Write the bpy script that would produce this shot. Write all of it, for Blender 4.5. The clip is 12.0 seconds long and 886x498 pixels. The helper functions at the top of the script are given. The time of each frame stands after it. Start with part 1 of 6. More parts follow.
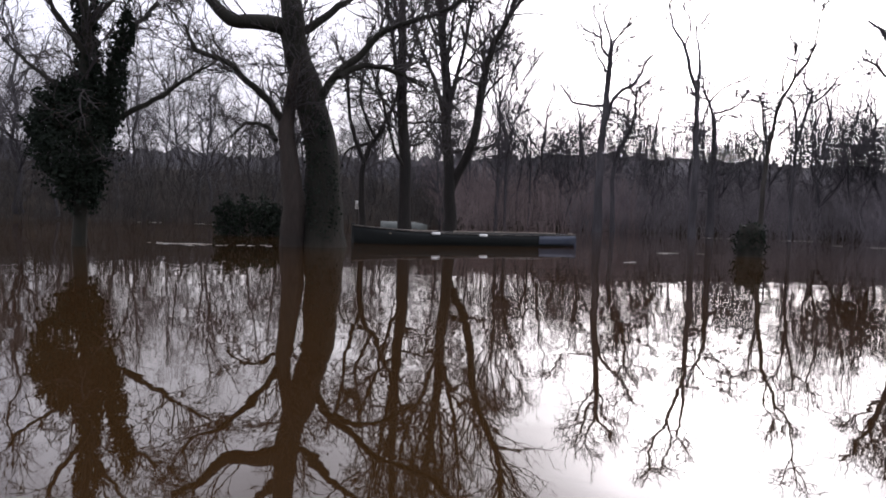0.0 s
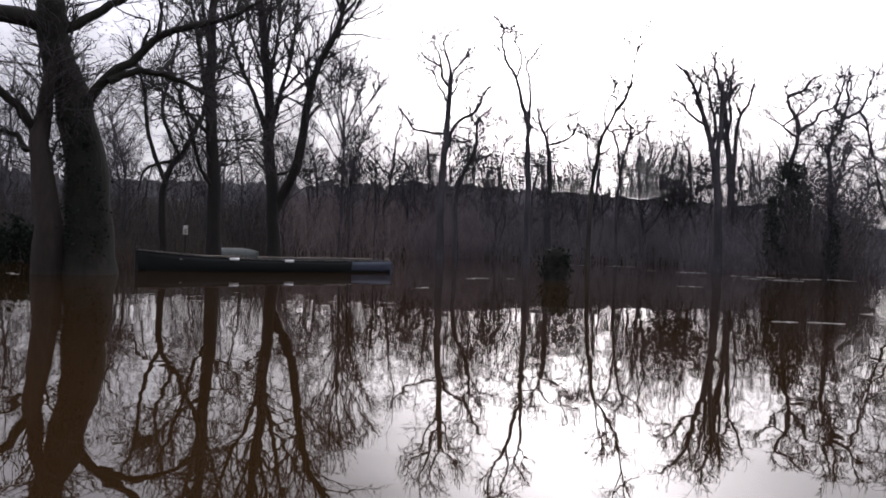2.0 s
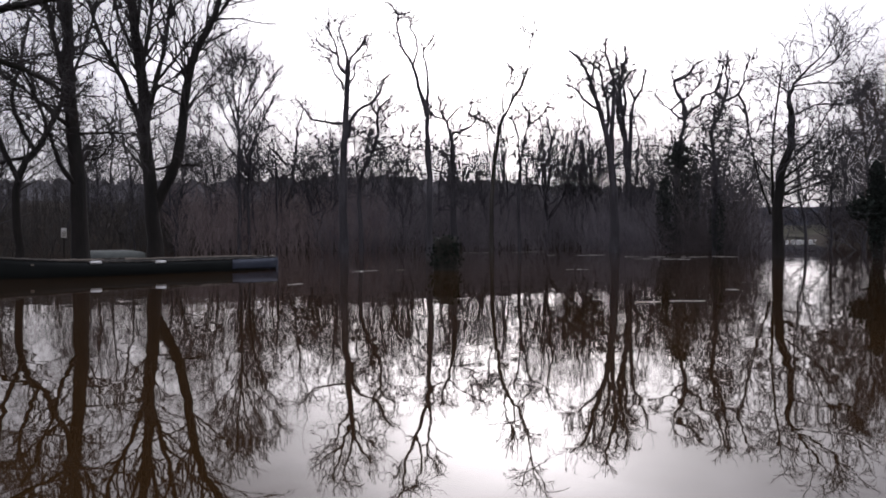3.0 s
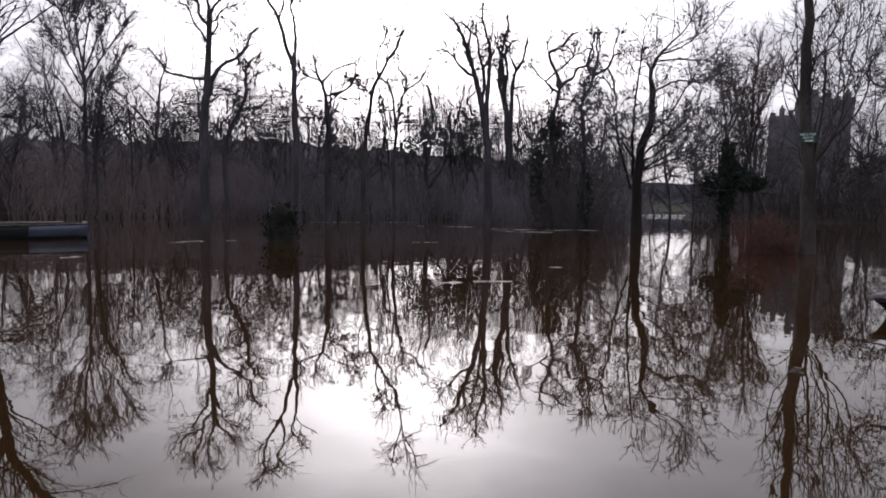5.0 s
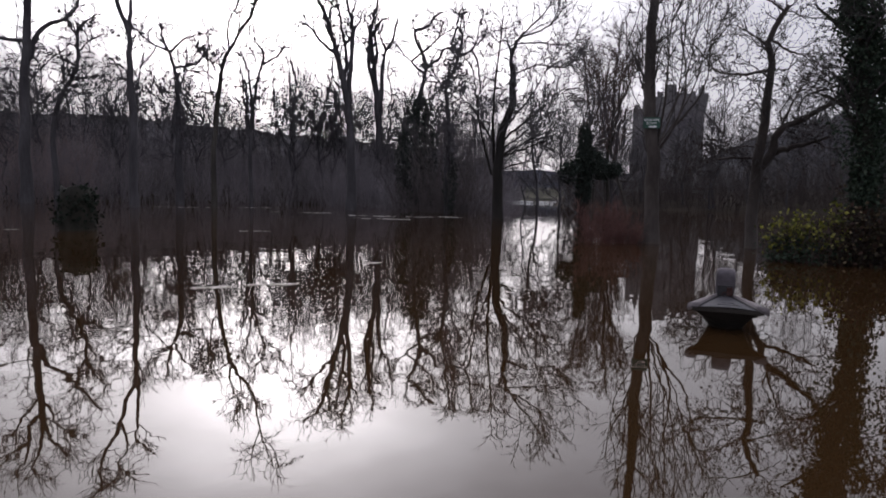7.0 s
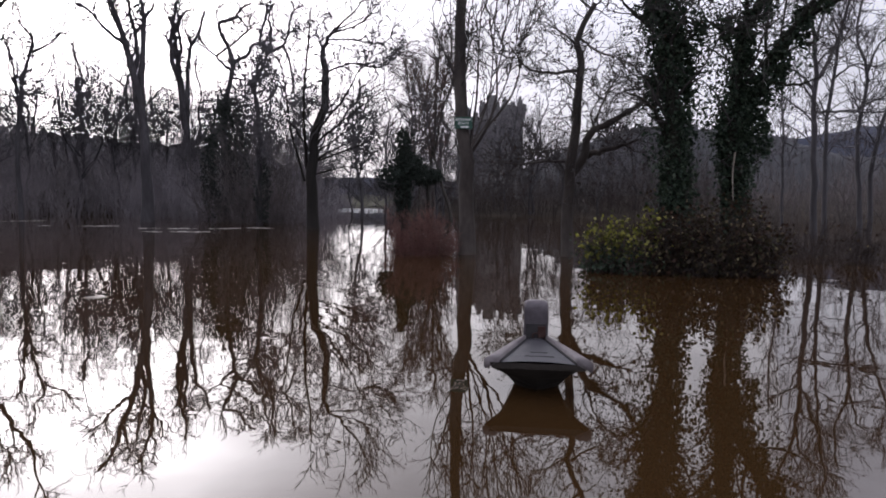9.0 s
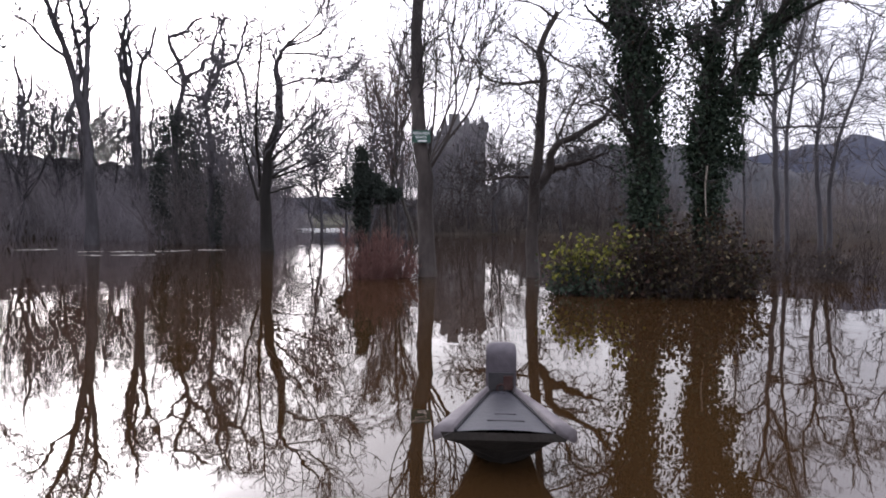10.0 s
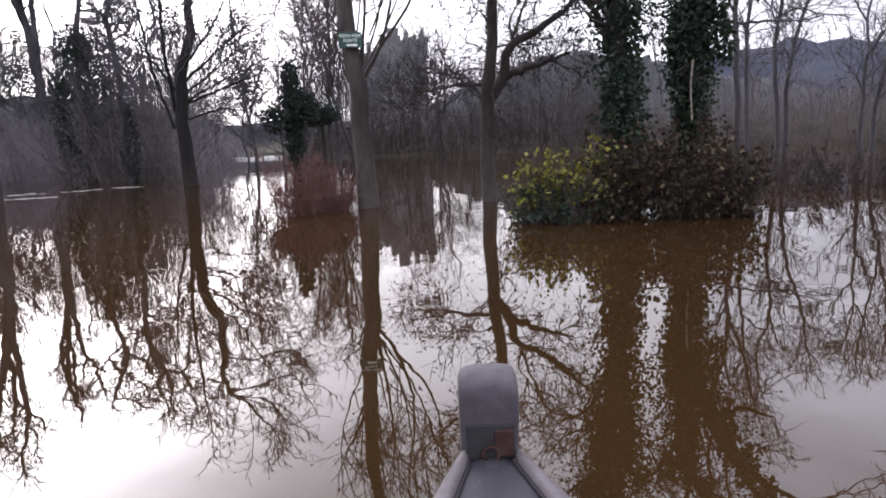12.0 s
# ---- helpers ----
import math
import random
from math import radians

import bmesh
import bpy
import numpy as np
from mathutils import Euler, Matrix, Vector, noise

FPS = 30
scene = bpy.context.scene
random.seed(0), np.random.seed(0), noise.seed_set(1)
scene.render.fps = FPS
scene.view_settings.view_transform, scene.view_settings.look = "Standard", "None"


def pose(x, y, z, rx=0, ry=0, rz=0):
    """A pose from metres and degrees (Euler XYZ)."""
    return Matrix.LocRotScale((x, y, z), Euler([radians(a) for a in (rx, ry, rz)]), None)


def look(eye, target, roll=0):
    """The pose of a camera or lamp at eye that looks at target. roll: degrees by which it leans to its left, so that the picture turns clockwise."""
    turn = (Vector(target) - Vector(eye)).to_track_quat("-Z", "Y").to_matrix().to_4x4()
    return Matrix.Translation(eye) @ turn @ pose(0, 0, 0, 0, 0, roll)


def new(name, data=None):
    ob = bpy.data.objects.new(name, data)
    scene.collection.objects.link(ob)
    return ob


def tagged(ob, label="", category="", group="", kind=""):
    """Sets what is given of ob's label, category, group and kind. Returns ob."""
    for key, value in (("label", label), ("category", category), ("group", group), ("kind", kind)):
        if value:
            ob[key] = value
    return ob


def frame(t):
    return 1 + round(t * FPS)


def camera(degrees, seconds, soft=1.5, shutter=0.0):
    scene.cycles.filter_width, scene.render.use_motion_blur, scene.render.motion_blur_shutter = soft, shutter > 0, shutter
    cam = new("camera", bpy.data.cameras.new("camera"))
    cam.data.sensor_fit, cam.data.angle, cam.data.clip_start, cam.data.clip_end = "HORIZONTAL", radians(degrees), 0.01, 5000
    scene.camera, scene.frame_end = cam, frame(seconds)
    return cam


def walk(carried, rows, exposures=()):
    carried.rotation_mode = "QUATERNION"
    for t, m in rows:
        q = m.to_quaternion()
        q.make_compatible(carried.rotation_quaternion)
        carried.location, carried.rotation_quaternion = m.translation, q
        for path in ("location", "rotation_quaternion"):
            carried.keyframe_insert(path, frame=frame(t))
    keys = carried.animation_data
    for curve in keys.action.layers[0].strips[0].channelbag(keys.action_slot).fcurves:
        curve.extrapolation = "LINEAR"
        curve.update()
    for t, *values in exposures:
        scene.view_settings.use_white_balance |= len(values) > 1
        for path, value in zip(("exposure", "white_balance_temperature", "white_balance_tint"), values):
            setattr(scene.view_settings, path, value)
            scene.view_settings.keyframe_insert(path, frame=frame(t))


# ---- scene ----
cam = camera(69.28, 12.0, soft=1.8)
# seconds, metres x y z, degrees yaw pitch roll
ROWS = [
    (0.0, 0.000, -0.000, 1.156, -0.00, -3.31, -1.68),
    (0.5, 0.564, 0.230, 1.117, -0.83, -5.13, -1.54),
    (1.0, 1.091, 0.461, 1.086, -1.37, -5.08, -1.04),
    (1.5, 1.616, 0.725, 1.093, -6.64, -0.41, -1.50),
    (2.0, 2.163, 0.980, 1.084, -11.54, -0.43, -1.81),
    (2.5, 2.752, 1.192, 1.077, -16.23, -1.03, -0.45),
    (3.0, 3.331, 1.403, 1.071, -18.73, -1.12, 0.47),
    (3.5, 3.871, 1.596, 1.070, -21.53, -0.64, 0.52),
    (5.5, 5.940, 2.294, 1.081, -29.38, -4.38, -1.03),
    (6.0, 6.410, 2.470, 1.092, -31.65, -3.48, -1.04),
    (6.5, 6.873, 2.673, 1.097, -35.30, -4.05, -1.21),
    (8.5, 8.797, 3.557, 1.109, -47.13, -5.55, -0.44),
    (9.0, 9.203, 3.787, 1.116, -52.68, -4.08, -0.68),
    (9.5, 9.590, 4.021, 1.129, -53.62, -0.83, -1.20),
    (10.0, 9.990, 4.220, 1.119, -55.89, -2.40, -0.15),
    (10.5, 10.356, 4.431, 1.102, -59.04, -6.00, 0.27),
    (11.0, 10.699, 4.681, 1.100, -58.04, -8.72, 1.76),
    (11.5, 11.066, 4.925, 1.105, -57.42, -9.32, 2.33),
    (12.0, 11.477, 5.136, 1.096, -60.77, -9.51, 2.55),
]
walk(cam, [(t, pose(x, y, z, 90 + pitch, roll, yaw)) for t, x, y, z, yaw, pitch, roll in ROWS],
     [(0.0, -0.03), (1.0, -0.05), (2.5, -0.66), (6.5, -0.7), (8.5, -0.58), (9.5, 0.16), (10.5, 0.5), (12.0, 0.64)])

# ---- world and light ----
SUN_BEARING, SUN_HEIGHT = 24.0, 15.0      # degrees east of +y, degrees above the water
world = bpy.data.worlds.new("overcast_sky")
scene.world = world
world.use_nodes = True
wn, wl = world.node_tree.nodes, world.node_tree.links
wn.clear()
w_out = wn.new("ShaderNodeOutputWorld")
w_bg = wn.new("ShaderNodeBackground")
w_sky = wn.new("ShaderNodeTexSky")
w_sky.sky_type = "NISHITA"
w_sky.sun_disc = False
w_sky.sun_elevation, w_sky.sun_rotation = radians(SUN_HEIGHT), radians(SUN_BEARING)
w_sky.dust_density, w_sky.air_density, w_sky.ozone_density = 4.0, 1.0, 1.0
w_hsv = wn.new("ShaderNodeHueSaturation")
w_hsv.inputs["Saturation"].default_value = 0.22
w_geo = wn.new("ShaderNodeTexCoord")
w_map = wn.new("ShaderNodeMapping")
w_map.inputs["Scale"].default_value = (1.6, 1.6, 4.5)
w_noise = wn.new("ShaderNodeTexNoise")
w_noise.inputs["Scale"].default_value = 1.7
w_noise.inputs["Detail"].default_value = 5
w_ramp = wn.new("ShaderNodeMapRange")
w_ramp.inputs["From Min"].default_value, w_ramp.inputs["From Max"].default_value = 0.32, 0.68
w_ramp.inputs["To Min"].default_value, w_ramp.inputs["To Max"].default_value = 0.72, 1.18
w_mix = wn.new("ShaderNodeVectorMath")
w_mix.operation = "MULTIPLY"
w_tone = wn.new("ShaderNodeVectorMath")
w_tone.operation = "MULTIPLY"
w_tone.inputs[1].default_value = (1.0, 0.985, 1.08)
wl.new(w_geo.outputs["Generated"], w_map.inputs["Vector"])
wl.new(w_map.outputs["Vector"], w_noise.inputs["Vector"])
wl.new(w_noise.outputs["Fac"], w_ramp.inputs["Value"])
w_sep, w_rise, w_both = wn.new("ShaderNodeSeparateXYZ"), wn.new("ShaderNodeMapRange"), wn.new("ShaderNodeMath")
wl.new(w_geo.outputs["Generated"], w_sep.inputs["Vector"])
wl.new(w_sep.outputs["Z"], w_rise.inputs["Value"])        # an overcast sky brightens from the horizon to the zenith
w_rise.inputs["From Min"].default_value, w_rise.inputs["From Max"].default_value = 0.05, 0.7
w_rise.inputs["To Min"].default_value, w_rise.inputs["To Max"].default_value = 0.9, 2.1
w_both.operation = "MULTIPLY"
wl.new(w_ramp.outputs["Result"], w_both.inputs[0])
wl.new(w_rise.outputs["Result"], w_both.inputs[1])
wl.new(w_sky.outputs["Color"], w_hsv.inputs["Color"])
wl.new(w_both.outputs[0], w_mix.inputs[1])
w_deck = wn.new("ShaderNodeMix")          # the cloud deck evens out the gradient of the clear sky
w_deck.data_type = "RGBA"
w_deck.inputs["Factor"].default_value = 0.32
w_deck.inputs["B"].default_value = (12.8, 12.8, 13.8, 1)
wl.new(w_hsv.outputs["Color"], w_deck.inputs["A"])
wl.new(w_deck.outputs["Result"], w_mix.inputs[0])
wl.new(w_mix.outputs["Vector"], w_tone.inputs[0])
wl.new(w_tone.outputs["Vector"], w_bg.inputs["Color"])
w_bg.inputs["Strength"].default_value = 0.15
wl.new(w_bg.outputs["Background"], w_out.inputs["Surface"])

sun = new("sun", bpy.data.lights.new("sun", "SUN"))
sun.data.energy, sun.data.angle, sun.data.color = 0.5, radians(110), (1.0, 0.94, 0.88)
sb, sh = radians(SUN_BEARING), radians(SUN_HEIGHT)
sun_at = Vector((math.sin(sb) * math.cos(sh), math.cos(sb) * math.cos(sh), math.sin(sh))) * 200
sun.matrix_world = look(sun_at, (0, 0, 0))


# ---- materials ----
def material(name, colors, scale=4.0, rough=0.85, bump=0.4, bump_scale=None, stretch=(1, 1, 1), metal=0.0, fine=25.0, ior=1.45, stain=None, translucent=0.0):
    """A surface whose colour runs through the given colours in soft patches, with a finer grain over it and relief."""
    m = bpy.data.materials.new(name)
    m.use_nodes = True
    n, l = m.node_tree.nodes, m.node_tree.links
    n.clear()
    out, b = n.new("ShaderNodeOutputMaterial"), n.new("ShaderNodeBsdfPrincipled")
    tc, mp = n.new("ShaderNodeTexCoord"), n.new("ShaderNodeMapping")
    mp.inputs["Scale"].default_value = stretch
    l.new(tc.outputs["Object"], mp.inputs["Vector"])
    big, small = n.new("ShaderNodeTexNoise"), n.new("ShaderNodeTexNoise")
    big.inputs["Scale"].default_value, big.inputs["Detail"].default_value = scale, 4
    small.inputs["Scale"].default_value, small.inputs["Detail"].default_value = fine, 5
    l.new(mp.outputs["Vector"], big.inputs["Vector"])
    l.new(mp.outputs["Vector"], small.inputs["Vector"])
    mixf = n.new("ShaderNodeMath")
    mixf.operation = "MULTIPLY_ADD"
    l.new(small.outputs["Fac"], mixf.inputs[0])
    mixf.inputs[1].default_value = 0.45
    half = n.new("ShaderNodeMath")
    half.operation = "MULTIPLY_ADD"
    l.new(big.outputs["Fac"], half.inputs[0])
    half.inputs[1].default_value, half.inputs[2].default_value = 0.9, -0.17
    l.new(half.outputs[0], mixf.inputs[2])
    ramp = n.new("ShaderNodeValToRGB")
    el = ramp.color_ramp.elements
    while len(el) < len(colors):
        el.new(0.5)
    for k, c in enumerate(colors):
        el[k].position = 0.28 + 0.44 * k / max(1, len(colors) - 1)
        el[k].color = (*c, 1)
    l.new(mixf.outputs[0], ramp.inputs["Fac"])
    l.new(ramp.outputs["Color"], b.inputs["Base Color"])
    b.inputs["Roughness"].default_value, b.inputs["Metallic"].default_value, b.inputs["IOR"].default_value = rough, metal, ior
    if bump:
        bn, bt = n.new("ShaderNodeBump"), n.new("ShaderNodeTexNoise")
        bt.inputs["Scale"].default_value, bt.inputs["Detail"].default_value = bump_scale or fine, 6
        l.new(mp.outputs["Vector"], bt.inputs["Vector"])
        l.new(bt.outputs["Fac"], bn.inputs["Height"])
        bn.inputs["Strength"].default_value, bn.inputs["Distance"].default_value = bump, 0.03
        l.new(bn.outputs["Normal"], b.inputs["Normal"])
    surf = b.outputs["BSDF"]
    if translucent:
        tr, mx = n.new("ShaderNodeBsdfTranslucent"), n.new("ShaderNodeMixShader")
        l.new(ramp.outputs["Color"], tr.inputs["Color"])
        mx.inputs["Fac"].default_value = translucent
        l.new(surf, mx.inputs[1])
        l.new(tr.outputs["BSDF"], mx.inputs[2])
        surf = mx.outputs["Shader"]
    l.new(surf, out.inputs["Surface"])
    return m


def leafy(name, colors, translucent=0.3, rough=0.55):
    """Leaves, each of its own tone."""
    m = bpy.data.materials.new(name)
    m.use_nodes = True
    n, l = m.node_tree.nodes, m.node_tree.links
    n.clear()
    out, b, geo, ramp = n.new("ShaderNodeOutputMaterial"), n.new("ShaderNodeBsdfPrincipled"), n.new("ShaderNodeNewGeometry"), n.new("ShaderNodeValToRGB")
    el = ramp.color_ramp.elements
    while len(el) < len(colors):
        el.new(0.5)
    for k, c in enumerate(colors):
        el[k].position, el[k].color = k / max(1, len(colors) - 1), (*c, 1)
    l.new(geo.outputs["Random Per Island"], ramp.inputs["Fac"])
    l.new(ramp.outputs["Color"], b.inputs["Base Color"])
    b.inputs["Roughness"].default_value, b.inputs["Specular IOR Level"].default_value = rough, 0.2
    tr, mx = n.new("ShaderNodeBsdfTranslucent"), n.new("ShaderNodeMixShader")
    l.new(ramp.outputs["Color"], tr.inputs["Color"])
    mx.inputs["Fac"].default_value = translucent
    l.new(b.outputs["BSDF"], mx.inputs[1])
    l.new(tr.outputs["BSDF"], mx.inputs[2])
    l.new(mx.outputs["Shader"], out.inputs["Surface"])
    return m


# Backlit darkness is put into these two bark colours.
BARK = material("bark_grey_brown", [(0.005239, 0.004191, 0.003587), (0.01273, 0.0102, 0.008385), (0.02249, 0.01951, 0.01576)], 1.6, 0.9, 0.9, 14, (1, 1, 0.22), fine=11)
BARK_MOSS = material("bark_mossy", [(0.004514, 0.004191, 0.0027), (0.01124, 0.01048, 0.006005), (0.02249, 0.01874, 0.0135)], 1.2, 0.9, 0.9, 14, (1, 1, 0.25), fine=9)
BARK_PALE = material("bark_pale", [(0.01663, 0.01478, 0.01294), (0.03511, 0.03049, 0.02587), (0.0499, 0.0462, 0.04066)], 1.5, 0.88, 0.7, 12, (1, 1, 0.3), fine=10)
BARK_BROWN = material("bark_smooth_brown", [(0.026, 0.0205, 0.0185), (0.050, 0.041, 0.037), (0.078, 0.066, 0.061)], 1.3, 0.85, 0.6, 16, (1, 1, 0.4), fine=13)
# Paler, bluer bark for the farther trees; haze is put into the colour.
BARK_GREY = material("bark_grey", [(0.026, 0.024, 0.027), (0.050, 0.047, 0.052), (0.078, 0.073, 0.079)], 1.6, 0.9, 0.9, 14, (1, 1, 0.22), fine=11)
BARK_UMBER = material("bark_umber", [(0.014, 0.011, 0.009), (0.028, 0.021, 0.017), (0.046, 0.036, 0.029)], 1.3, 0.9, 0.8, 14, (1, 1, 0.3), fine=11)
# Twigs of the same trees, tinted with the same haze.
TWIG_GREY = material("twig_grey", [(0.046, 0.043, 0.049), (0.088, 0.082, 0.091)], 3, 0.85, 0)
# Haze and glare are put into this paler scrub colour.
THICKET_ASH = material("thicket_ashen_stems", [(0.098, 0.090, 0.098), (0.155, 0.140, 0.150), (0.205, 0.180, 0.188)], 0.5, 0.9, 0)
THICKET_DARK = material("thicket_dark_stems", [(0.020, 0.019, 0.017), (0.040, 0.036, 0.033), (0.058, 0.050, 0.045)], 0.5, 0.9, 0)
THICKET_RUSSET = material("thicket_russet_stems", [(0.108, 0.087, 0.088), (0.190, 0.150, 0.148), (0.255, 0.198, 0.192)], 0.5, 0.9, 0)
# Grey scrub with bluish haze mixed into its colour.
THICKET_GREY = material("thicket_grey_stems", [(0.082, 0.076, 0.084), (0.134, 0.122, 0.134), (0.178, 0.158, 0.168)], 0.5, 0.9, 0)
TWIG = material("twig_bark", [(0.021, 0.018, 0.018), (0.045, 0.039, 0.039)], 3, 0.85, 0)
SCRUB_RED = material("dark_reddish_scrub", [(0.020, 0.0145, 0.013), (0.036, 0.025, 0.0225)], 0.6, 0.9, 0)
TWIG_REDDER = material("dogwood_twigs", [(0.085, 0.036, 0.031), (0.14, 0.062, 0.052)], 3, 0.8, 0)
TWIG_RED = material("twig_reddish", [(0.045, 0.031, 0.028), (0.085, 0.056, 0.05)], 3, 0.85, 0)
THICKET = material("thicket_stems", [(0.036, 0.032, 0.032), (0.070, 0.060, 0.060), (0.098, 0.081, 0.078)], 0.5, 0.9, 0)
IVY = leafy("ivy_leaves", [(0.012, 0.021, 0.014), (0.020, 0.034, 0.022), (0.030, 0.047, 0.030), (0.042, 0.055, 0.036)], 0.2, 0.6)
# Darker copy of the ivy; its shade is put into the leaf colour.
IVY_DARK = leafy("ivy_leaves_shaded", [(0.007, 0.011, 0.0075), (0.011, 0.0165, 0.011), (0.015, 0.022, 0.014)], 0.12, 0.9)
# Greyer ivy for the twisted oaks, haze put into the leaf colour.
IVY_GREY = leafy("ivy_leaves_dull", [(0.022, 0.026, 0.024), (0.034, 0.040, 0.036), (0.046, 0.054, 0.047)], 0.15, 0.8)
YEW = leafy("yew_needles", [(0.019, 0.025, 0.021), (0.031, 0.039, 0.032)], 0.1, 0.9)
LEAF_DRY = leafy("dry_leaves", [(0.030, 0.021, 0.016), (0.055, 0.036, 0.026), (0.024, 0.019, 0.016)], 0.25)
LEAF_LIME = leafy("lime_leaves", [(0.03, 0.038, 0.010), (0.09, 0.095, 0.017), (0.04, 0.048, 0.013), (0.19, 0.19, 0.03), (0.06, 0.066, 0.015), (0.27, 0.26, 0.05), (0.05, 0.056, 0.014), (0.32, 0.31, 0.11)], 0.35, 0.6)
LEAF_BRAMBLE = leafy("bramble_leaves", [(0.10, 0.075, 0.05), (0.015, 0.0126, 0.0084), (0.033, 0.0168, 0.0126), (0.018, 0.0196, 0.0098), (0.045, 0.0238, 0.0168), (0.015, 0.0168, 0.0084), (0.039, 0.021, 0.014), (0.03, 0.0308, 0.014), (0.24, 0.189, 0.119)], 0.25, 0.85)


def water_material():
    m = bpy.data.materials.new("flood_water")
    m.use_nodes = True
    n, l = m.node_tree.nodes, m.node_tree.links
    b = n["Principled BSDF"]
    tc, mp = n.new("ShaderNodeTexCoord"), n.new("ShaderNodeMapping")
    l.new(tc.outputs["Object"], mp.inputs["Vector"])
    silt, ramp = n.new("ShaderNodeTexNoise"), n.new("ShaderNodeValToRGB")
    silt.inputs["Scale"].default_value, silt.inputs["Detail"].default_value = 0.12, 3
    l.new(mp.outputs["Vector"], silt.inputs["Vector"])
    ramp.color_ramp.elements[0].position, ramp.color_ramp.elements[1].position = 0.3, 0.7
    ramp.color_ramp.elements[0].color, ramp.color_ramp.elements[1].color = (0.0225, 0.0117, 0.0045, 1), (0.033, 0.0172, 0.0066, 1)
    l.new(silt.outputs["Fac"], ramp.inputs["Fac"])
    l.new(ramp.outputs["Color"], b.inputs["Base Color"])
    b.inputs["Roughness"].default_value, b.inputs["IOR"].default_value = 0.012, 1.42
    swell, fine, add, bump = n.new("ShaderNodeTexNoise"), n.new("ShaderNodeTexNoise"), n.new("ShaderNodeMath"), n.new("ShaderNodeBump")
    swell.inputs["Scale"].default_value, swell.inputs["Detail"].default_value = 0.8, 2
    fine.inputs["Scale"].default_value, fine.inputs["Detail"].default_value = 5.0, 2
    l.new(mp.outputs["Vector"], swell.inputs["Vector"])
    l.new(mp.outputs["Vector"], fine.inputs["Vector"])
    add.operation = "MULTIPLY_ADD"
    add.inputs[1].default_value = 0.05
    l.new(fine.outputs["Fac"], add.inputs[0])
    l.new(swell.outputs["Fac"], add.inputs[2])
    l.new(add.outputs[0], bump.inputs["Height"])
    bump.inputs["Strength"].default_value, bump.inputs["Distance"].default_value = 1.0, 0.006
    l.new(bump.outputs["Normal"], b.inputs["Normal"])
    return m


WATER = water_material()
SOIL = material("leaf_litter_soil", [(0.020, 0.017, 0.014), (0.036, 0.030, 0.025), (0.052, 0.043, 0.034)], 0.35, 0.95, 0.9, 3.0, fine=2.5, ior=1.1)
HILL = material("wooded_hillside", [(0.037, 0.037, 0.041), (0.058, 0.057, 0.064), (0.080, 0.077, 0.085)], 0.03, 0.95, 0.6, 0.4, fine=0.25)
# Darker copy of the hillside for the near hill.
HILL_NEAR = material("wooded_hillside_darker", [(0.018, 0.019, 0.021), (0.029, 0.030, 0.034), (0.042, 0.043, 0.048)], 0.03, 0.95, 0.6, 0.4, fine=0.25)
# Distance haze is put into this blue-grey.
MOUNTAIN = material("hazy_mountain", [(0.036, 0.040, 0.055), (0.053, 0.057, 0.075), (0.072, 0.075, 0.092)], 0.008, 0.95, 0.4, 0.08, fine=0.05, ior=1.01)
MEADOW = material("wet_meadow", [(0.050, 0.050, 0.040), (0.075, 0.073, 0.058), (0.100, 0.096, 0.078)], 0.08, 0.9, 0.3, 2, fine=1.2, ior=1.01)
STONE = material("castle_limestone", [(0.092, 0.090, 0.094), (0.150, 0.145, 0.148), (0.205, 0.198, 0.198)], 0.25, 0.92, 0.9, 1.6, fine=1.8)
DARK = material("dark_opening", [(0.01, 0.01, 0.01), (0.02, 0.02, 0.02)], 2, 0.9, 0)
HULL = material("boat_paint_dark_green", [(0.0014, 0.0034, 0.0033), (0.0025, 0.0058, 0.0050)], 1.5, 0.65, 0.15, 30, fine=20)
HULL_TAR = material("tarred_hull", [(0.010, 0.008, 0.006), (0.022, 0.017, 0.013)], 3, 0.8, 0.3, 30, fine=20)
HULL_BLUE = material("boat_paint_slate_blue", [(0.0459, 0.05508, 0.07803), (0.07344, 0.08721, 0.1193)], 1.5, 0.4, 0.15, 30, fine=20)
TIMBER = material("weathered_timber", [(0.10, 0.085, 0.065), (0.20, 0.17, 0.14), (0.28, 0.25, 0.21)], 2.5, 0.75, 0.4, 30, (1, 1, 6), fine=20)
TIMBER_DARK = material("scuffed_timber", [(0.02, 0.018, 0.016), (0.06, 0.053, 0.046), (0.16, 0.145, 0.125)], 2.0, 0.75, 0.3, 30, (3, 3, 3), fine=14)
WHITE = material("white_plastic", [(0.70, 0.70, 0.68), (0.82, 0.82, 0.80)], 5, 0.4, 0.05)
CRATE = material("pale_green_plastic", [(0.045, 0.054, 0.048), (0.078, 0.090, 0.080)], 3, 0.5, 0.1)
GREY_PAINT = material("grey_deck_paint", [(0.022, 0.0215, 0.0265), (0.031, 0.0305, 0.037), (0.040, 0.039, 0.0455)], 3, 0.5, 0.07, 40, fine=18)
GREY_WORN = material("grey_gunwale_paint", [(0.070, 0.060, 0.064), (0.115, 0.101, 0.106), (0.165, 0.148, 0.149)], 5, 0.6, 0.12, 40, fine=16)
POST_PAINT = material("lilac_grey_post_paint", [(0.050, 0.043, 0.050), (0.074, 0.065, 0.074), (0.098, 0.087, 0.095)], 4, 0.65, 0.12, 40, fine=16)
# Caulking colour; also paints the shade of the stem post's recess.
GROOVE = material("dark_caulking_and_shade", [(0.012, 0.011, 0.012), (0.03, 0.028, 0.03)], 8, 0.8, 0)
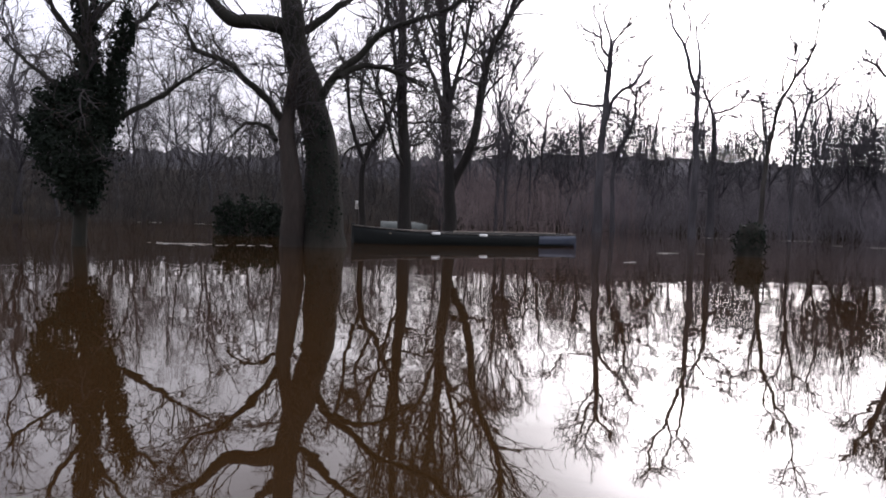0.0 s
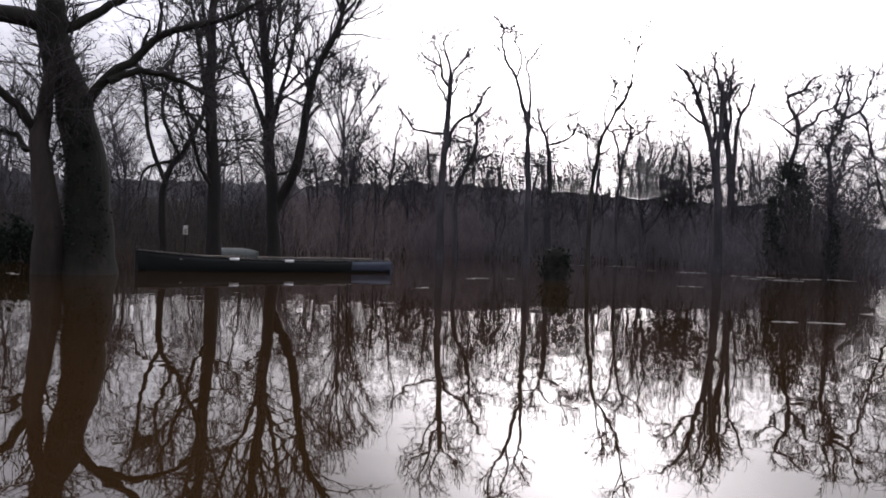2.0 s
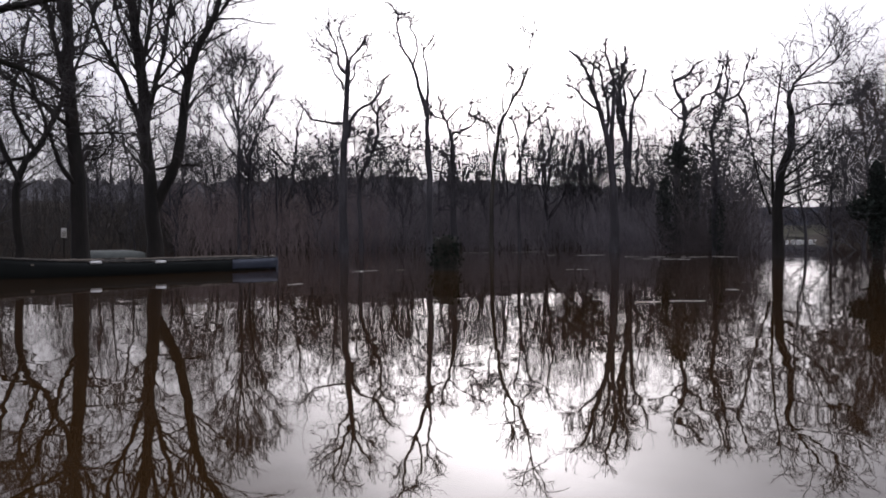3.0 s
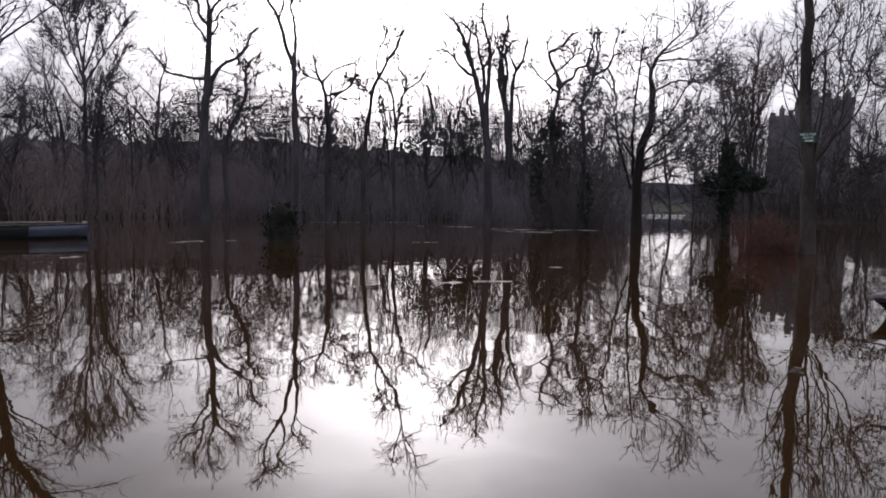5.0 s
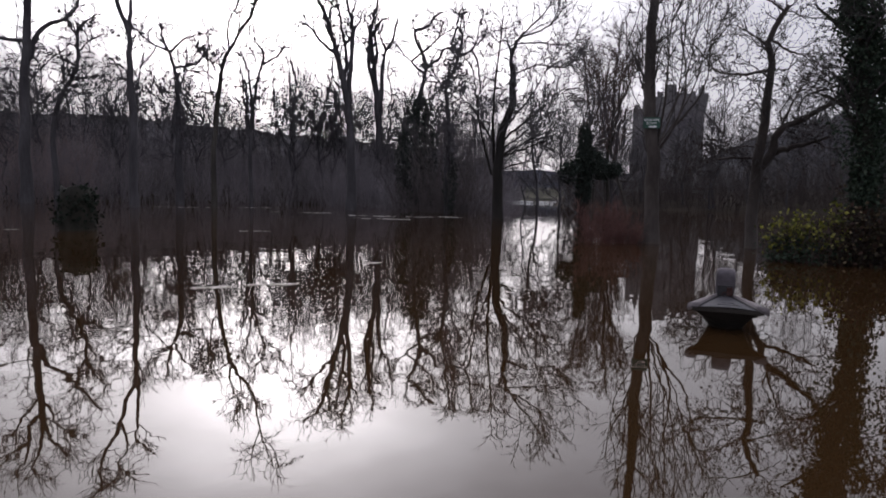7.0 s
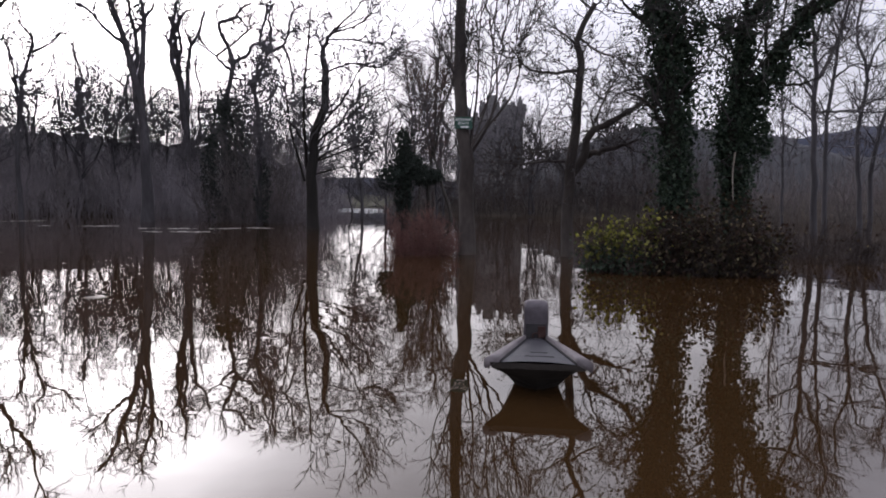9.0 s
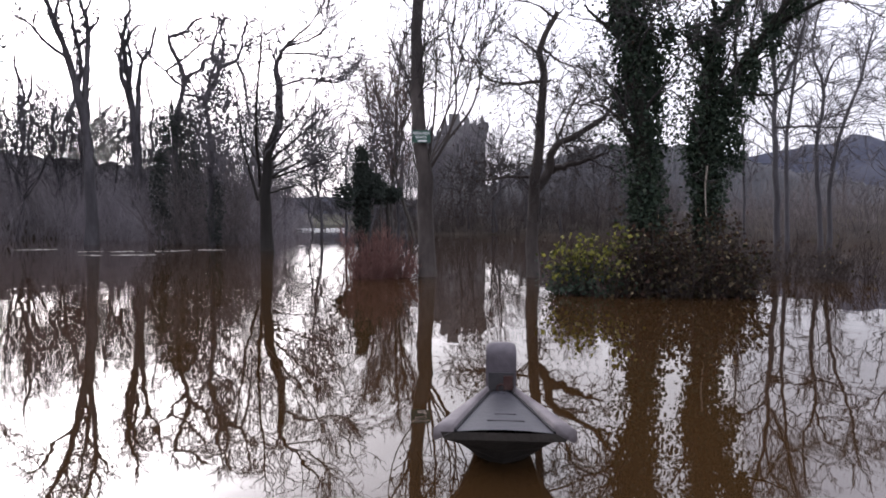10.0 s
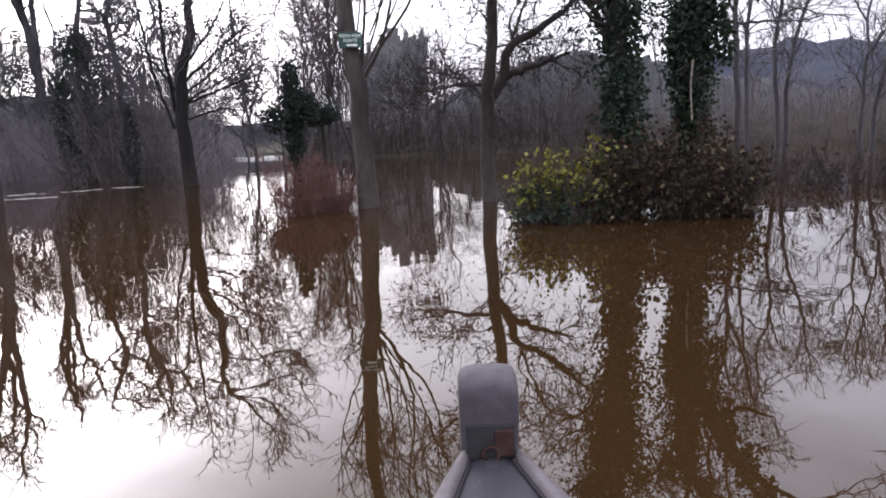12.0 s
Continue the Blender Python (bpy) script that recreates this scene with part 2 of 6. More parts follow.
SIGN_GREEN = material("sign_green_enamel", [(0.012, 0.055, 0.040), (0.018, 0.075, 0.052)], 6, 0.4, 0.05)
SIGN_WHITE = material("sign_white_paint", [(0.72, 0.74, 0.72), (0.82, 0.83, 0.82)], 8, 0.5, 0)
IRON = material("rusty_iron", [(0.012, 0.005, 0.0045), (0.03, 0.010, 0.008), (0.05, 0.03, 0.026)], 14, 0.9, 0.3)
FOAM = material("floating_foam", [(0.14, 0.13, 0.10), (0.38, 0.36, 0.33), (0.66, 0.65, 0.62)], 6, 0.8, 0.2)


# ---- mesh helpers ----
def mesh_from(name, verts, faces, mat, smooth=True):
    """A mesh from vertex and face arrays; faces all have the same number of corners, a quad whose last two agree is a triangle."""
    me = bpy.data.meshes.new(name)
    verts, faces = np.asarray(verts, np.float32).reshape(-1, 3), np.asarray(faces, np.int32)
    use = np.ones(faces.shape, bool)
    if faces.shape[1] == 4:
        use[:, 3] = faces[:, 3] != faces[:, 2]
    sizes = use.sum(1)
    me.vertices.add(len(verts))
    me.vertices.foreach_set("co", verts.ravel())
    me.loops.add(int(sizes.sum()))
    me.loops.foreach_set("vertex_index", faces[use])
    me.polygons.add(len(faces))
    me.polygons.foreach_set("loop_start", np.concatenate([[0], np.cumsum(sizes)[:-1]]).astype(np.int32))
    me.polygons.foreach_set("use_smooth", np.full(len(faces), smooth))
    me.update(calc_edges=True)
    me.materials.append(mat)
    return me


def thing(name, at=(0, 0, 0), turn=0.0):
    """An empty that carries a thing's parts."""
    ob = new(name)
    ob.matrix_world = pose(*at, 0, 0, turn)
    return ob


def under(name, me, parent, label=""):
    ob = new(name, me)
    ob.parent = parent
    return tagged(ob, label) if label else ob


def part(name, bm, mat, parent, label="", smooth=False):
    """Link a bmesh as one mesh object under a thing or a part."""
    me = bpy.data.meshes.new(name)
    bm.to_mesh(me)
    bm.free()
    me.materials.append(mat)
    for p in me.polygons:
        p.use_smooth = smooth
    return under(name, me, parent, label)


def box(sx, sy, sz, at=(0, 0, 0), bevel=0.0, turn=None):
    bm = bmesh.new()
    bmesh.ops.create_cube(bm, size=1.0, matrix=Matrix.Diagonal((sx, sy, sz, 1)))
    if bevel:
        bmesh.ops.bevel(bm, geom=list(bm.edges), offset=bevel, segments=2, affect="EDGES", profile=0.6)
    m = Matrix.Translation(at)
    bmesh.ops.transform(bm, matrix=m @ turn if turn else m, verts=list(bm.verts))
    return bm


def tube_arrays(paths, radii, sides):
    """Tubes round N polylines of n points: (N, n, 3) and (N, n) give vertices and quads."""
    N, n = paths.shape[:2]
    tan = np.gradient(paths, axis=1)
    tan /= np.linalg.norm(tan, axis=2, keepdims=True) + 1e-9
    ref = np.where(np.abs(tan[:, :1, 2:3]) > 0.8, np.array([1.0, 0, 0]), np.array([0, 0, 1.0]))
    a = np.cross(tan, np.broadcast_to(ref, tan.shape))
    a /= np.linalg.norm(a, axis=2, keepdims=True) + 1e-9
    b = np.cross(tan, a)
    ang = np.arange(sides) * 2 * np.pi / sides
    ring = a[:, :, None] * np.cos(ang)[:, None] + b[:, :, None] * np.sin(ang)[:, None]
    verts = (paths[:, :, None] + ring * radii[:, :, None, None]).reshape(-1, 3)
    idx = np.arange(N * n * sides).reshape(N, n, sides)
    nxt = np.roll(idx, -1, axis=2)
    faces = np.stack([idx[:, :-1], nxt[:, :-1], nxt[:, 1:], idx[:, 1:]], -1).reshape(-1, 4)
    return verts, faces


def joined(groups):
    """One pair of arrays out of several."""
    vs, fs, k = [], [], 0
    for v, f in groups:
        vs.append(v)
        fs.append(f + k)
        k += len(v)
    return np.concatenate(vs), np.concatenate(fs)


def leaves_arrays(points, size, rng, droop=0.3):
    """A small bent leaf (two quads) at every point."""
    N = len(points)
    d = rng.normal(size=(N, 3))
    d[:, 2] -= droop
    d /= np.linalg.norm(d, axis=1, keepdims=True)
    e = np.cross(d, rng.normal(size=(N, 3)))
    e /= np.linalg.norm(e, axis=1, keepdims=True) + 1e-9
    up = np.cross(d, e)
    s = (size * rng.uniform(0.6, 1.3, N))[:, None]
    p0, p1 = points, points + d * s
    mid = points + d * s * 0.5
    l, r = mid + e * s * 0.38 + up * s * 0.12, mid - e * s * 0.38 + up * s * 0.12
    verts = np.stack([p0, l, p1, r], 1).reshape(-1, 3)
    i = np.arange(N)[:, None] * 4
    return verts, i + np.array([[0, 1, 2, 3]])


# ---- trees ----
def resample(pts, n):
    """n points evenly along a smooth curve through pts."""
    pts = np.asarray(pts, float)
    s = np.concatenate([[0], np.cumsum(np.linalg.norm(np.diff(pts, axis=0), axis=1) + 1e-6)])
    slope = np.gradient(pts, s, axis=0) if len(pts) > 2 else np.repeat((pts[1:] - pts[:1]) / s[-1], 2, axis=0)
    t = np.linspace(0, s[-1] * (1 - 1e-6), n)
    k = np.searchsorted(s, t, side="right") - 1
    h = (s[k + 1] - s[k])[:, None]
    u = (t - s[k])[:, None] / h
    a, b, c, d = pts[k], pts[k + 1], slope[k] * h, slope[k + 1] * h
    return a * (1 + 2 * u) * (1 - u) ** 2 + c * u * (1 - u) ** 2 + b * u * u * (3 - 2 * u) + d * u * u * (u - 1)


def spikes(path, rad):
    """Fine twigs: a tapering three-sided spike along each polyline's first and last point."""
    p, q = path[:, 0], path[:, -1]
    d = q - p
    a = np.cross(d, np.where(np.abs(d[:, 2:3]) > 0.8 * np.linalg.norm(d, axis=1, keepdims=True), np.array([1.0, 0, 0]), np.array([0, 0, 1.0])))
    a /= np.linalg.norm(a, axis=1, keepdims=True) + 1e-9
    b = np.cross(d, a)
    b /= np.linalg.norm(b, axis=1, keepdims=True) + 1e-9
    r = rad[:, :1] * 1.2
    verts = np.stack([p + a * r, p + (b * 0.87 - a * 0.5) * r, p - (b * 0.87 + a * 0.5) * r, q], 1).reshape(-1, 3)
    k = np.arange(len(p))[:, None] * 4
    faces = np.concatenate([k + np.array([[0, 1, 3, 3]]), k + np.array([[1, 2, 3, 3]]), k + np.array([[2, 0, 3, 3]])])
    return verts, faces


def sprout(par, rad, rng, count, start, length, spread, up, n, crook=0.16, thick=0.6, thin=0.006, taper=0.35):
    """Branches off N parent branches: count in all, shared by the parents' lengths."""
    N, m = par.shape[:2]
    plen = np.linalg.norm(np.diff(par, axis=1), axis=2).sum(1)
    pick = rng.choice(N, count, p=plen / plen.sum())
    s = start + (1 - start) * rng.uniform(0, 1, count) ** 0.75
    k = np.minimum((s * (m - 1)).astype(int), m - 2)
    u = (s * (m - 1) - k)[:, None]
    base = par[pick, k] * (1 - u) + par[pick, k + 1] * u
    tan = par[pick, k + 1] - par[pick, k]
    tan /= np.linalg.norm(tan, axis=1, keepdims=True) + 1e-9
    side = rng.normal(size=(count, 3))
    side -= (side * tan).sum(1, keepdims=True) * tan
    side /= np.linalg.norm(side, axis=1, keepdims=True) + 1e-9
    d = tan + side * spread * rng.uniform(0.6, 1.4, (count, 1)) + np.array([0, 0, up])
    d /= np.linalg.norm(d, axis=1, keepdims=True)
    L = rng.uniform(length[0], length[1], count) * (1.15 - 0.55 * s)
    step = (L / (n - 1))[:, None, None]
    turn = np.cumsum(rng.normal(scale=crook, size=(count, n - 1, 3)), axis=1)
    dirs = d[:, None] + turn + np.array([0, 0, up * 0.35]) * np.linspace(0, 1, n - 1)[:, None]
    dirs /= np.linalg.norm(dirs, axis=2, keepdims=True)
    path = np.concatenate([base[:, None], base[:, None] + np.cumsum(dirs * step, axis=1)], 1)
    r0 = np.maximum(np.minimum(rad[pick, k] * thick * rng.uniform(0.6, 1.0, count), 0.008 + 0.014 * L), thin)
    r = r0[:, None] * np.linspace(1, taper, n)[None]
    return path, np.maximum(r, thin * 0.7)


BED = -0.9


def limbs_in_space(limbs, rng, depth=0.55, n=16, crook=0.05):
    """Limbs drawn in one upright plane, given depth: each leaves its parent towards or away from the viewer."""
    paths, rads = [], []
    for k, (r0, r1, *pts) in enumerate(limbs):
        q = np.array([(u, 0.0, z) for u, z in pts])
        if pts[0][1] < 0.6:
            q = np.concatenate([[[q[0, 0], 0, BED - 0.1]], q])
        c = resample(q, n)
        lean = rng.uniform(-depth, depth)
        v0 = 0.0
        if k and pts[0][1] >= 0.6:
            allp = np.concatenate(paths)
            v0 = allp[np.argmin(np.hypot(allp[:, 0] - c[0, 0], allp[:, 2] - c[0, 2]))][1]
        run = np.concatenate([[0], np.cumsum(np.linalg.norm(np.diff(c, axis=0), axis=1))])
        small = 0.12 if pts[0][1] < 0.6 else 1.0
        c[:, 1] = v0 + lean * small * run + 0.12 * np.sin(run * 1.3 + k)
        wob = rng.normal(scale=crook * max(0.15, min(r0 * 3, 0.6)), size=(n, 3))
        wob[:2] = 0
        paths.append(c + wob)
        tip = r1 * (0.5 if pts[0][1] < 0.6 else 0.6)
        rads.append(0.82 * (np.linspace(1, 0, n) ** 0.85 * (r0 - tip) + tip))
        if pts[0][1] < 0.6:
            rads[-1][:3] *= np.array([1.35, 1.22, 1.06])
    return np.stack(paths), np.stack(rads)


def bare_tree(key, name, label, bark, twig, seed, density=1.0, twig_r=0.011, droop=0.12, depth=0.55, leaves=0, sides=9, fine_len=(0.25, 0.7), category="tree", start=0.3, long=(0.16, 0.42), crook=0.27, stout=0.42, slim=1.0, stag=False, bark2=None):
    """A leafless tree: trunk and limbs, branches and fine twigs grown from them."""
    rng = np.random.default_rng(seed)
    (x, y), head, limbs = PLANS[key]
    root = thing(name, (x, y, BED), head)
    tagged(root, label, category)
    path, rad = limbs_in_space(limbs, rng, depth)
    path = path - np.array([0, 0, BED])
    rad = rad * slim
    total = np.linalg.norm(np.diff(path, axis=1), axis=2).sum()
    for k in range(len(path)):
        under("trunk" if limbs[k][2][1] < 0.6 else "limb", mesh_from("limb", *tube_arrays(path[k:k + 1], rad[k:k + 1], sides if k == 0 else 7), bark2 if bark2 and k and limbs[k][2][1] < 0.6 else bark), root)
    high = path[:, :, 2].max() + BED
    if stag:                    # dead wood: crooked stubs and antlers that stay thick to their ends
        p0, r0 = sprout(path, rad, rng, int(total * 1.0) + 5, start, (high * 0.05, high * 0.16), 0.75, 0.25, 8, 0.36, 0.6, twig_r * 2.2, 0.35)
        q0, s0 = sprout(p0, r0, rng, len(p0) * 2, 0.25, (high * 0.025, high * 0.08), 0.8, 0.2, 5, 0.36, 0.7, twig_r * 1.5, 0.35)
        ends = np.array([q[2][1] >= 0.6 for q in limbs]) if len(limbs) > 1 else np.array([True])
        t0, v0 = sprout(path[ends], rad[ends], rng, int(ends.sum()) * 5, 0.6, (0.6, 1.9), 0.75, 0.3, 6, 0.3, 0.6, twig_r * 1.2)
        t1, v1 = sprout(t0, v0, rng, len(t0) * 3, 0.2, (0.3, 0.9), 0.9, 0.2, 3, 0.3, 0.7, twig_r * 0.9)
        tagged(under("twig_spray", mesh_from("twig_spray", *joined([tube_arrays(t0, v0, 3), spikes(t1, v1)]), twig), root), kind="stuff")
        antlers = under("side_branch", mesh_from("side_branch", *joined([tube_arrays(p0, r0, 5), tube_arrays(q0, s0, 4)]), bark), root, "crooked dead side branches")
        tagged(antlers, kind="stuff")
    p1, r1 = sprout(path, rad, rng, int(total * 1.7 * density) + 6, start, (high * long[0] * 0.6, high * long[1] * 0.6), 0.9, droop, 9, crook * 0.8, stout, twig_r * 1.9)
    keep = p1[:, 0, 2] + BED > 0.22 * high
    p1, r1 = p1[keep], r1[keep]
    p2, r2 = sprout(p1, r1, rng, int(len(p1) * 5), 0.2, (high * 0.045, high * 0.14), 0.95, droop, 6, crook * 0.8, 0.6, twig_r * 1.25)
    p3, r3 = sprout(p2, r2, rng, int(len(p2) * 2.4), 0.1, fine_len, 0.9, droop * 0.7, 3, 0.25, 0.7, twig_r * 0.95)
    crown = under("crown", mesh_from("crown", *joined([tube_arrays(p1, r1, 4), tube_arrays(p2, r2, 3), spikes(p3, r3)]), twig), root, "bare branches and fine twigs")
    tagged(crown, kind="stuff")
    if leaves:
        pick = rng.integers(0, len(p3), leaves)
        pts = p3[pick, rng.integers(1, 3, leaves)]
        tagged(under("foliage", mesh_from("foliage", *leaves_arrays(pts, 0.045, rng, 0.5), LEAF_DRY, False), root, "shrivelled brown leaves and catkins"), kind="stuff")
    return root


def ivy_on(root, blobs, count, seed, size=0.11, mat=None):
    """Ivy: leaves crowded in a shaggy sleeve; blobs are (u, v, z, radius, half height) about the thing's base."""
    rng = np.random.default_rng(seed)
    w = np.array([b[3] * b[4] for b in blobs])
    pick = rng.choice(len(blobs), count, p=w / w.sum())
    B = np.array(blobs)[pick]
    d = rng.normal(size=(count, 3))
    d /= np.linalg.norm(d, axis=1, keepdims=True)
    q = d * rng.uniform(0.3, 1.0, (count, 1)) ** 0.5
    lump = np.array([noise.noise(Vector(v) * 2.3) for v in q * np.array([1, 1, 2]) + pick[:, None]])
    q *= (1 + 0.5 * lump)[:, None]
    pts = B[:, :3] + q * np.stack([B[:, 3], B[:, 3], B[:, 4]], 1)
    pts[:, 2] -= BED
    pts = pts[pts[:, 2] > -BED + 0.05]
    v1 = leaves_arrays(pts, size, rng, 0.6)
    return tagged(under("ivy", mesh_from("ivy", *v1, mat or IVY, False), root, "dense dark green ivy"), kind="stuff")


PLANS = {}


def plan_tree(key, at, head, limbs):
    """Note a tree's place, the way it faces and its limbs: radius at foot and tip, then points (sideways, height)."""
    PLANS.update({key: (at, head, limbs)})


plan_tree('ivy_tree_left', (-9.34, 16.49), 29.5, [
    (0.217, 0.184, (-0, 0), (0, 0.96), (0.13, 2.7), (0.14, 4.13), (0.2, 5.13), (0.08, 6.23), (-0, 8.16)),
    (0.184, 0.100, (0.32, 2.42), (0.67, 3.47), (0.84, 5.08), (1.17, 5.86), (2.12, 7.2)),
    (0.100, 0.050, (0.84, 3.34), (2, 4.13), (2.71, 4.75), (3.6, 5.41)),
    (0.100, 0.050, (0.11, 3.7), (-0.95, 4.4), (-1.64, 5.12)),
    (0.100, 0.050, (0.16, 4.84), (-0.47, 5.72), (-0.94, 6.85)),
    (0.083, 0.050, (0.14, 5.4), (0.78, 6.36), (1.3, 7.47)),
])
plan_tree('oak', (-3.55, 19.35), 10.4, [
    (0.780, 0.468, (0, 0), (-0.11, 2.32), (-0.51, 4.48), (-0.96, 5.93), (-1.09, 7.22), (-1.37, 9.76)),
    (0.520, 0.260, (-0.92, 0), (-0.96, 1.95), (-1.18, 3.44), (-1.02, 4.5), (-0.86, 5.4)),
    (0.156, 0.069, (-1.18, 3.53), (-1.61, 4.16), (-2.26, 4.69), (-2.74, 5.15), (-3.59, 5.41), (-3.83, 6.03)),
    (0.330, 0.200, (-1, 6.33), (-1.8, 6.54), (-2.91, 6.66), (-3.45, 7.25), (-4.45, 7.86)),
    (0.173, 0.087, (-0.34, 4.24), (0.34, 5.19), (0.99, 5.82), (1.65, 6.46), (3.02, 6.9), (4.06, 7.5)),
    (0.139, 0.069, (0.34, 5.06), (1, 5.44), (2.02, 5.39), (3.08, 4.87)),
    (0.173, 0.087, (-0.92, 6.26), (-0.03, 6.98), (0.95, 7.89), (1.93, 8.98)),
    (0.104, 0.052, (-1.44, 3.1), (-1.76, 3.5), (-2.25, 3.63), (-2.87, 3.19)),
    (0.173, 0.087, (-1.09, 7.22), (-2.14, 8.09), (-3.24, 9.24)),
])
plan_tree('x1', (-3.37, 26.79), 7.2, [
    (0.238, 0.167, (-0, 0.19), (-0.05, 2.35), (0.07, 3.29), (0.83, 4.72), (1.38, 6.14), (1.69, 7.78)),
    (0.143, 0.071, (0.05, 3.06), (-0.57, 4.89), (-0.71, 6.26), (-1.32, 8.28)),
    (0.119, 0.071, (0.5, 4.13), (-0.12, 5.6), (0.07, 7.68), (0.26, 9.29)),
    (0.119, 0.048, (0.38, 4.01), (-0.77, 3.49), (-0.98, 2.79)),
])
plan_tree('x2', (-1.54, 27.45), 11.8, [
    (0.376, 0.289, (-0.03, -0.3), (-0.12, 2.95), (-0.24, 5.13), (-0.38, 6.49), (-0.36, 8.55), (-0.31, 11.76)),
    (0.130, 0.064, (-0.38, 6.26), (-0.7, 7.83), (-1, 9.39), (-1.4, 11.37)),
    (0.101, 0.064, (-0.36, 8.33), (-0.63, 9.66), (-0.83, 11.45)),
    (0.101, 0.064, (-0.19, 5.02), (-0.98, 5.64), (-1.76, 6.36), (-2.63, 6.84)),
    (0.101, 0.064, (-0.14, 2.95), (-0.6, 3.61), (-1.03, 5.07), (-1.43, 6.17), (-2, 7.24)),
    (0.072, 0.048, (-0.23, 4.85), (0.95, 5.03), (1.88, 5.01)),
    (0.072, 0.064, (-0.3, 6.73), (0.19, 8.16), (0.56, 9.59), (0.68, 11.45)),
    (0.058, 0.048, (-0.21, 3.98), (0.51, 4.03), (1.07, 4.76)),
    (0.058, 0.048, (-0.25, 5.59), (-1.1, 5.86), (-1.75, 5.64)),
])
plan_tree('x3', (0.32, 32.26), 6.6, [
    (0.407, 0.339, (0.07, -0.3), (-0.13, 3.51), (-0.27, 5.97), (-0.39, 8.69), (-0.63, 10.58), (-1.03, 13.8)),
    (0.305, 0.170, (0.01, 2.28), (0.43, 3.26), (0.89, 4.24), (1.19, 5.5), (1.44, 7.74), (1.66, 8.86), (2.28, 10.16), (2.72, 11.46), (2.82, 14.26)),
    (0.153, 0.075, (-0.26, 5.56), (-0.81, 7.16), (-1.38, 8.34), (-2.08, 10.03), (-2.39, 12.02)),
    (0.153, 0.075, (-0.22, 6.11), (0.3, 8.34), (0.74, 10.44), (0.99, 13.76)),
    (0.136, 0.075, (-0.36, 8.42), (-0.03, 10.5), (0.22, 13.67)),
    (0.119, 0.075, (-0.54, 10.18), (-0.38, 11.69), (-0.28, 13.89)),
    (0.119, 0.057, (2.14, 9.96), (2.82, 11.05), (3.36, 11.94), (3.9, 13.13)),
    (0.102, 0.075, (-0.73, 9.48), (-1.31, 11.05), (-1.71, 13.44)),
    (0.085, 0.057, (-0.09, 4.06), (0.89, 4.38), (2, 4.44)),
    (0.085, 0.057, (0.25, 8.06), (1.05, 9.09), (2.12, 10.57)),
])
plan_tree('round', (4.16, 52.40), -0.3, [
    (0.191, 0.182, (0.15, -0.3), (0.23, 6.18), (0.22, 8.68), (0.17, 10.55)),
    (0.082, 0.073, (0.22, 8.47), (-0.61, 10.09), (-1.36, 11.69), (-1.91, 12.67)),
    (0.082, 0.073, (0.19, 9.3), (-0.4, 11.34), (-0.84, 12.96), (-1.13, 14.17)),
    (0.082, 0.073, (0.16, 10.13), (-0.09, 11.98), (-0.18, 13.64), (-0.24, 14.87)),
    (0.082, 0.073, (0.16, 10.34), (0.38, 12.23), (0.64, 13.91), (0.73, 15.09)),
    (0.082, 0.073, (0.2, 9.72), (0.84, 11.64), (1.5, 13.36), (1.91, 14.32)),
    (0.082, 0.073, (0.22, 8.89), (1.15, 10.61), (2.16, 12.15), (2.77, 13.04)),
    (0.136, 0.121, (0.89, -0.3), (0.97, 6.2), (1.19, 7.88), (1.73, 9.59), (2.55, 11.12)),
    (0.082, 0.061, (0.24, 7.01), (-0.45, 7.82), (-1.12, 9.02), (-1.87, 9.81)),
])
plan_tree('snag', (7.21, 54.26), -4.2, [
    (0.163, 0.093, (0, 0.22), (0.03, 5.64), (-0.08, 7.44), (-0.23, 9.09)),
    (0.093, 0.056, (-0.02, 5.55), (-0.61, 6.66)),
])
plan_tree('b', (11.40, 46.69), -9.5, [
    (0.368, 0.350, (-0.16, -0.3), (-0.09, 6.2), (0.06, 8.96), (0.16, 10.92), (0.3, 13.36)),
    (0.123, 0.082, (-0.09, 9.15), (-0.82, 9.13), (-1.58, 9.22), (-2.26, 9.32), (-2.63, 9.85), (-3.18, 10.49)),
    (0.098, 0.082, (0.01, 11.5), (-0.25, 12.08), (-0.63, 12.46), (-0.92, 13.22), (-1.15, 13.52)),
    (0.123, 0.082, (0.1, 12.57), (-0.39, 13.17), (-0.38, 13.83), (-0.99, 14.27), (-1.55, 14.63), (-1.93, 15.11)),
    (0.098, 0.055, (-0.39, 13.64), (-0.6, 14.72), (-0.97, 15.56), (-1.04, 16.14)),
    (0.111, 0.055, (0.3, 13.28), (0.12, 14.25), (-0.14, 15.02), (-0.28, 15.79), (0.11, 16.6)),
    (0.123, 0.055, (0.3, 12.97), (0.58, 13.77), (1.16, 14.42), (1.56, 15.31)),
    (0.098, 0.055, (0.32, 11.91), (0.72, 12.52), (0.8, 13.31), (1.31, 13.84), (2.02, 14.03)),
    (0.172, 0.109, (0.24, 8.18), (0.65, 9.76), (1.39, 10.37), (1.98, 10.79), (2.58, 11.61), (2.78, 12.29), (3.38, 13.03)),
])
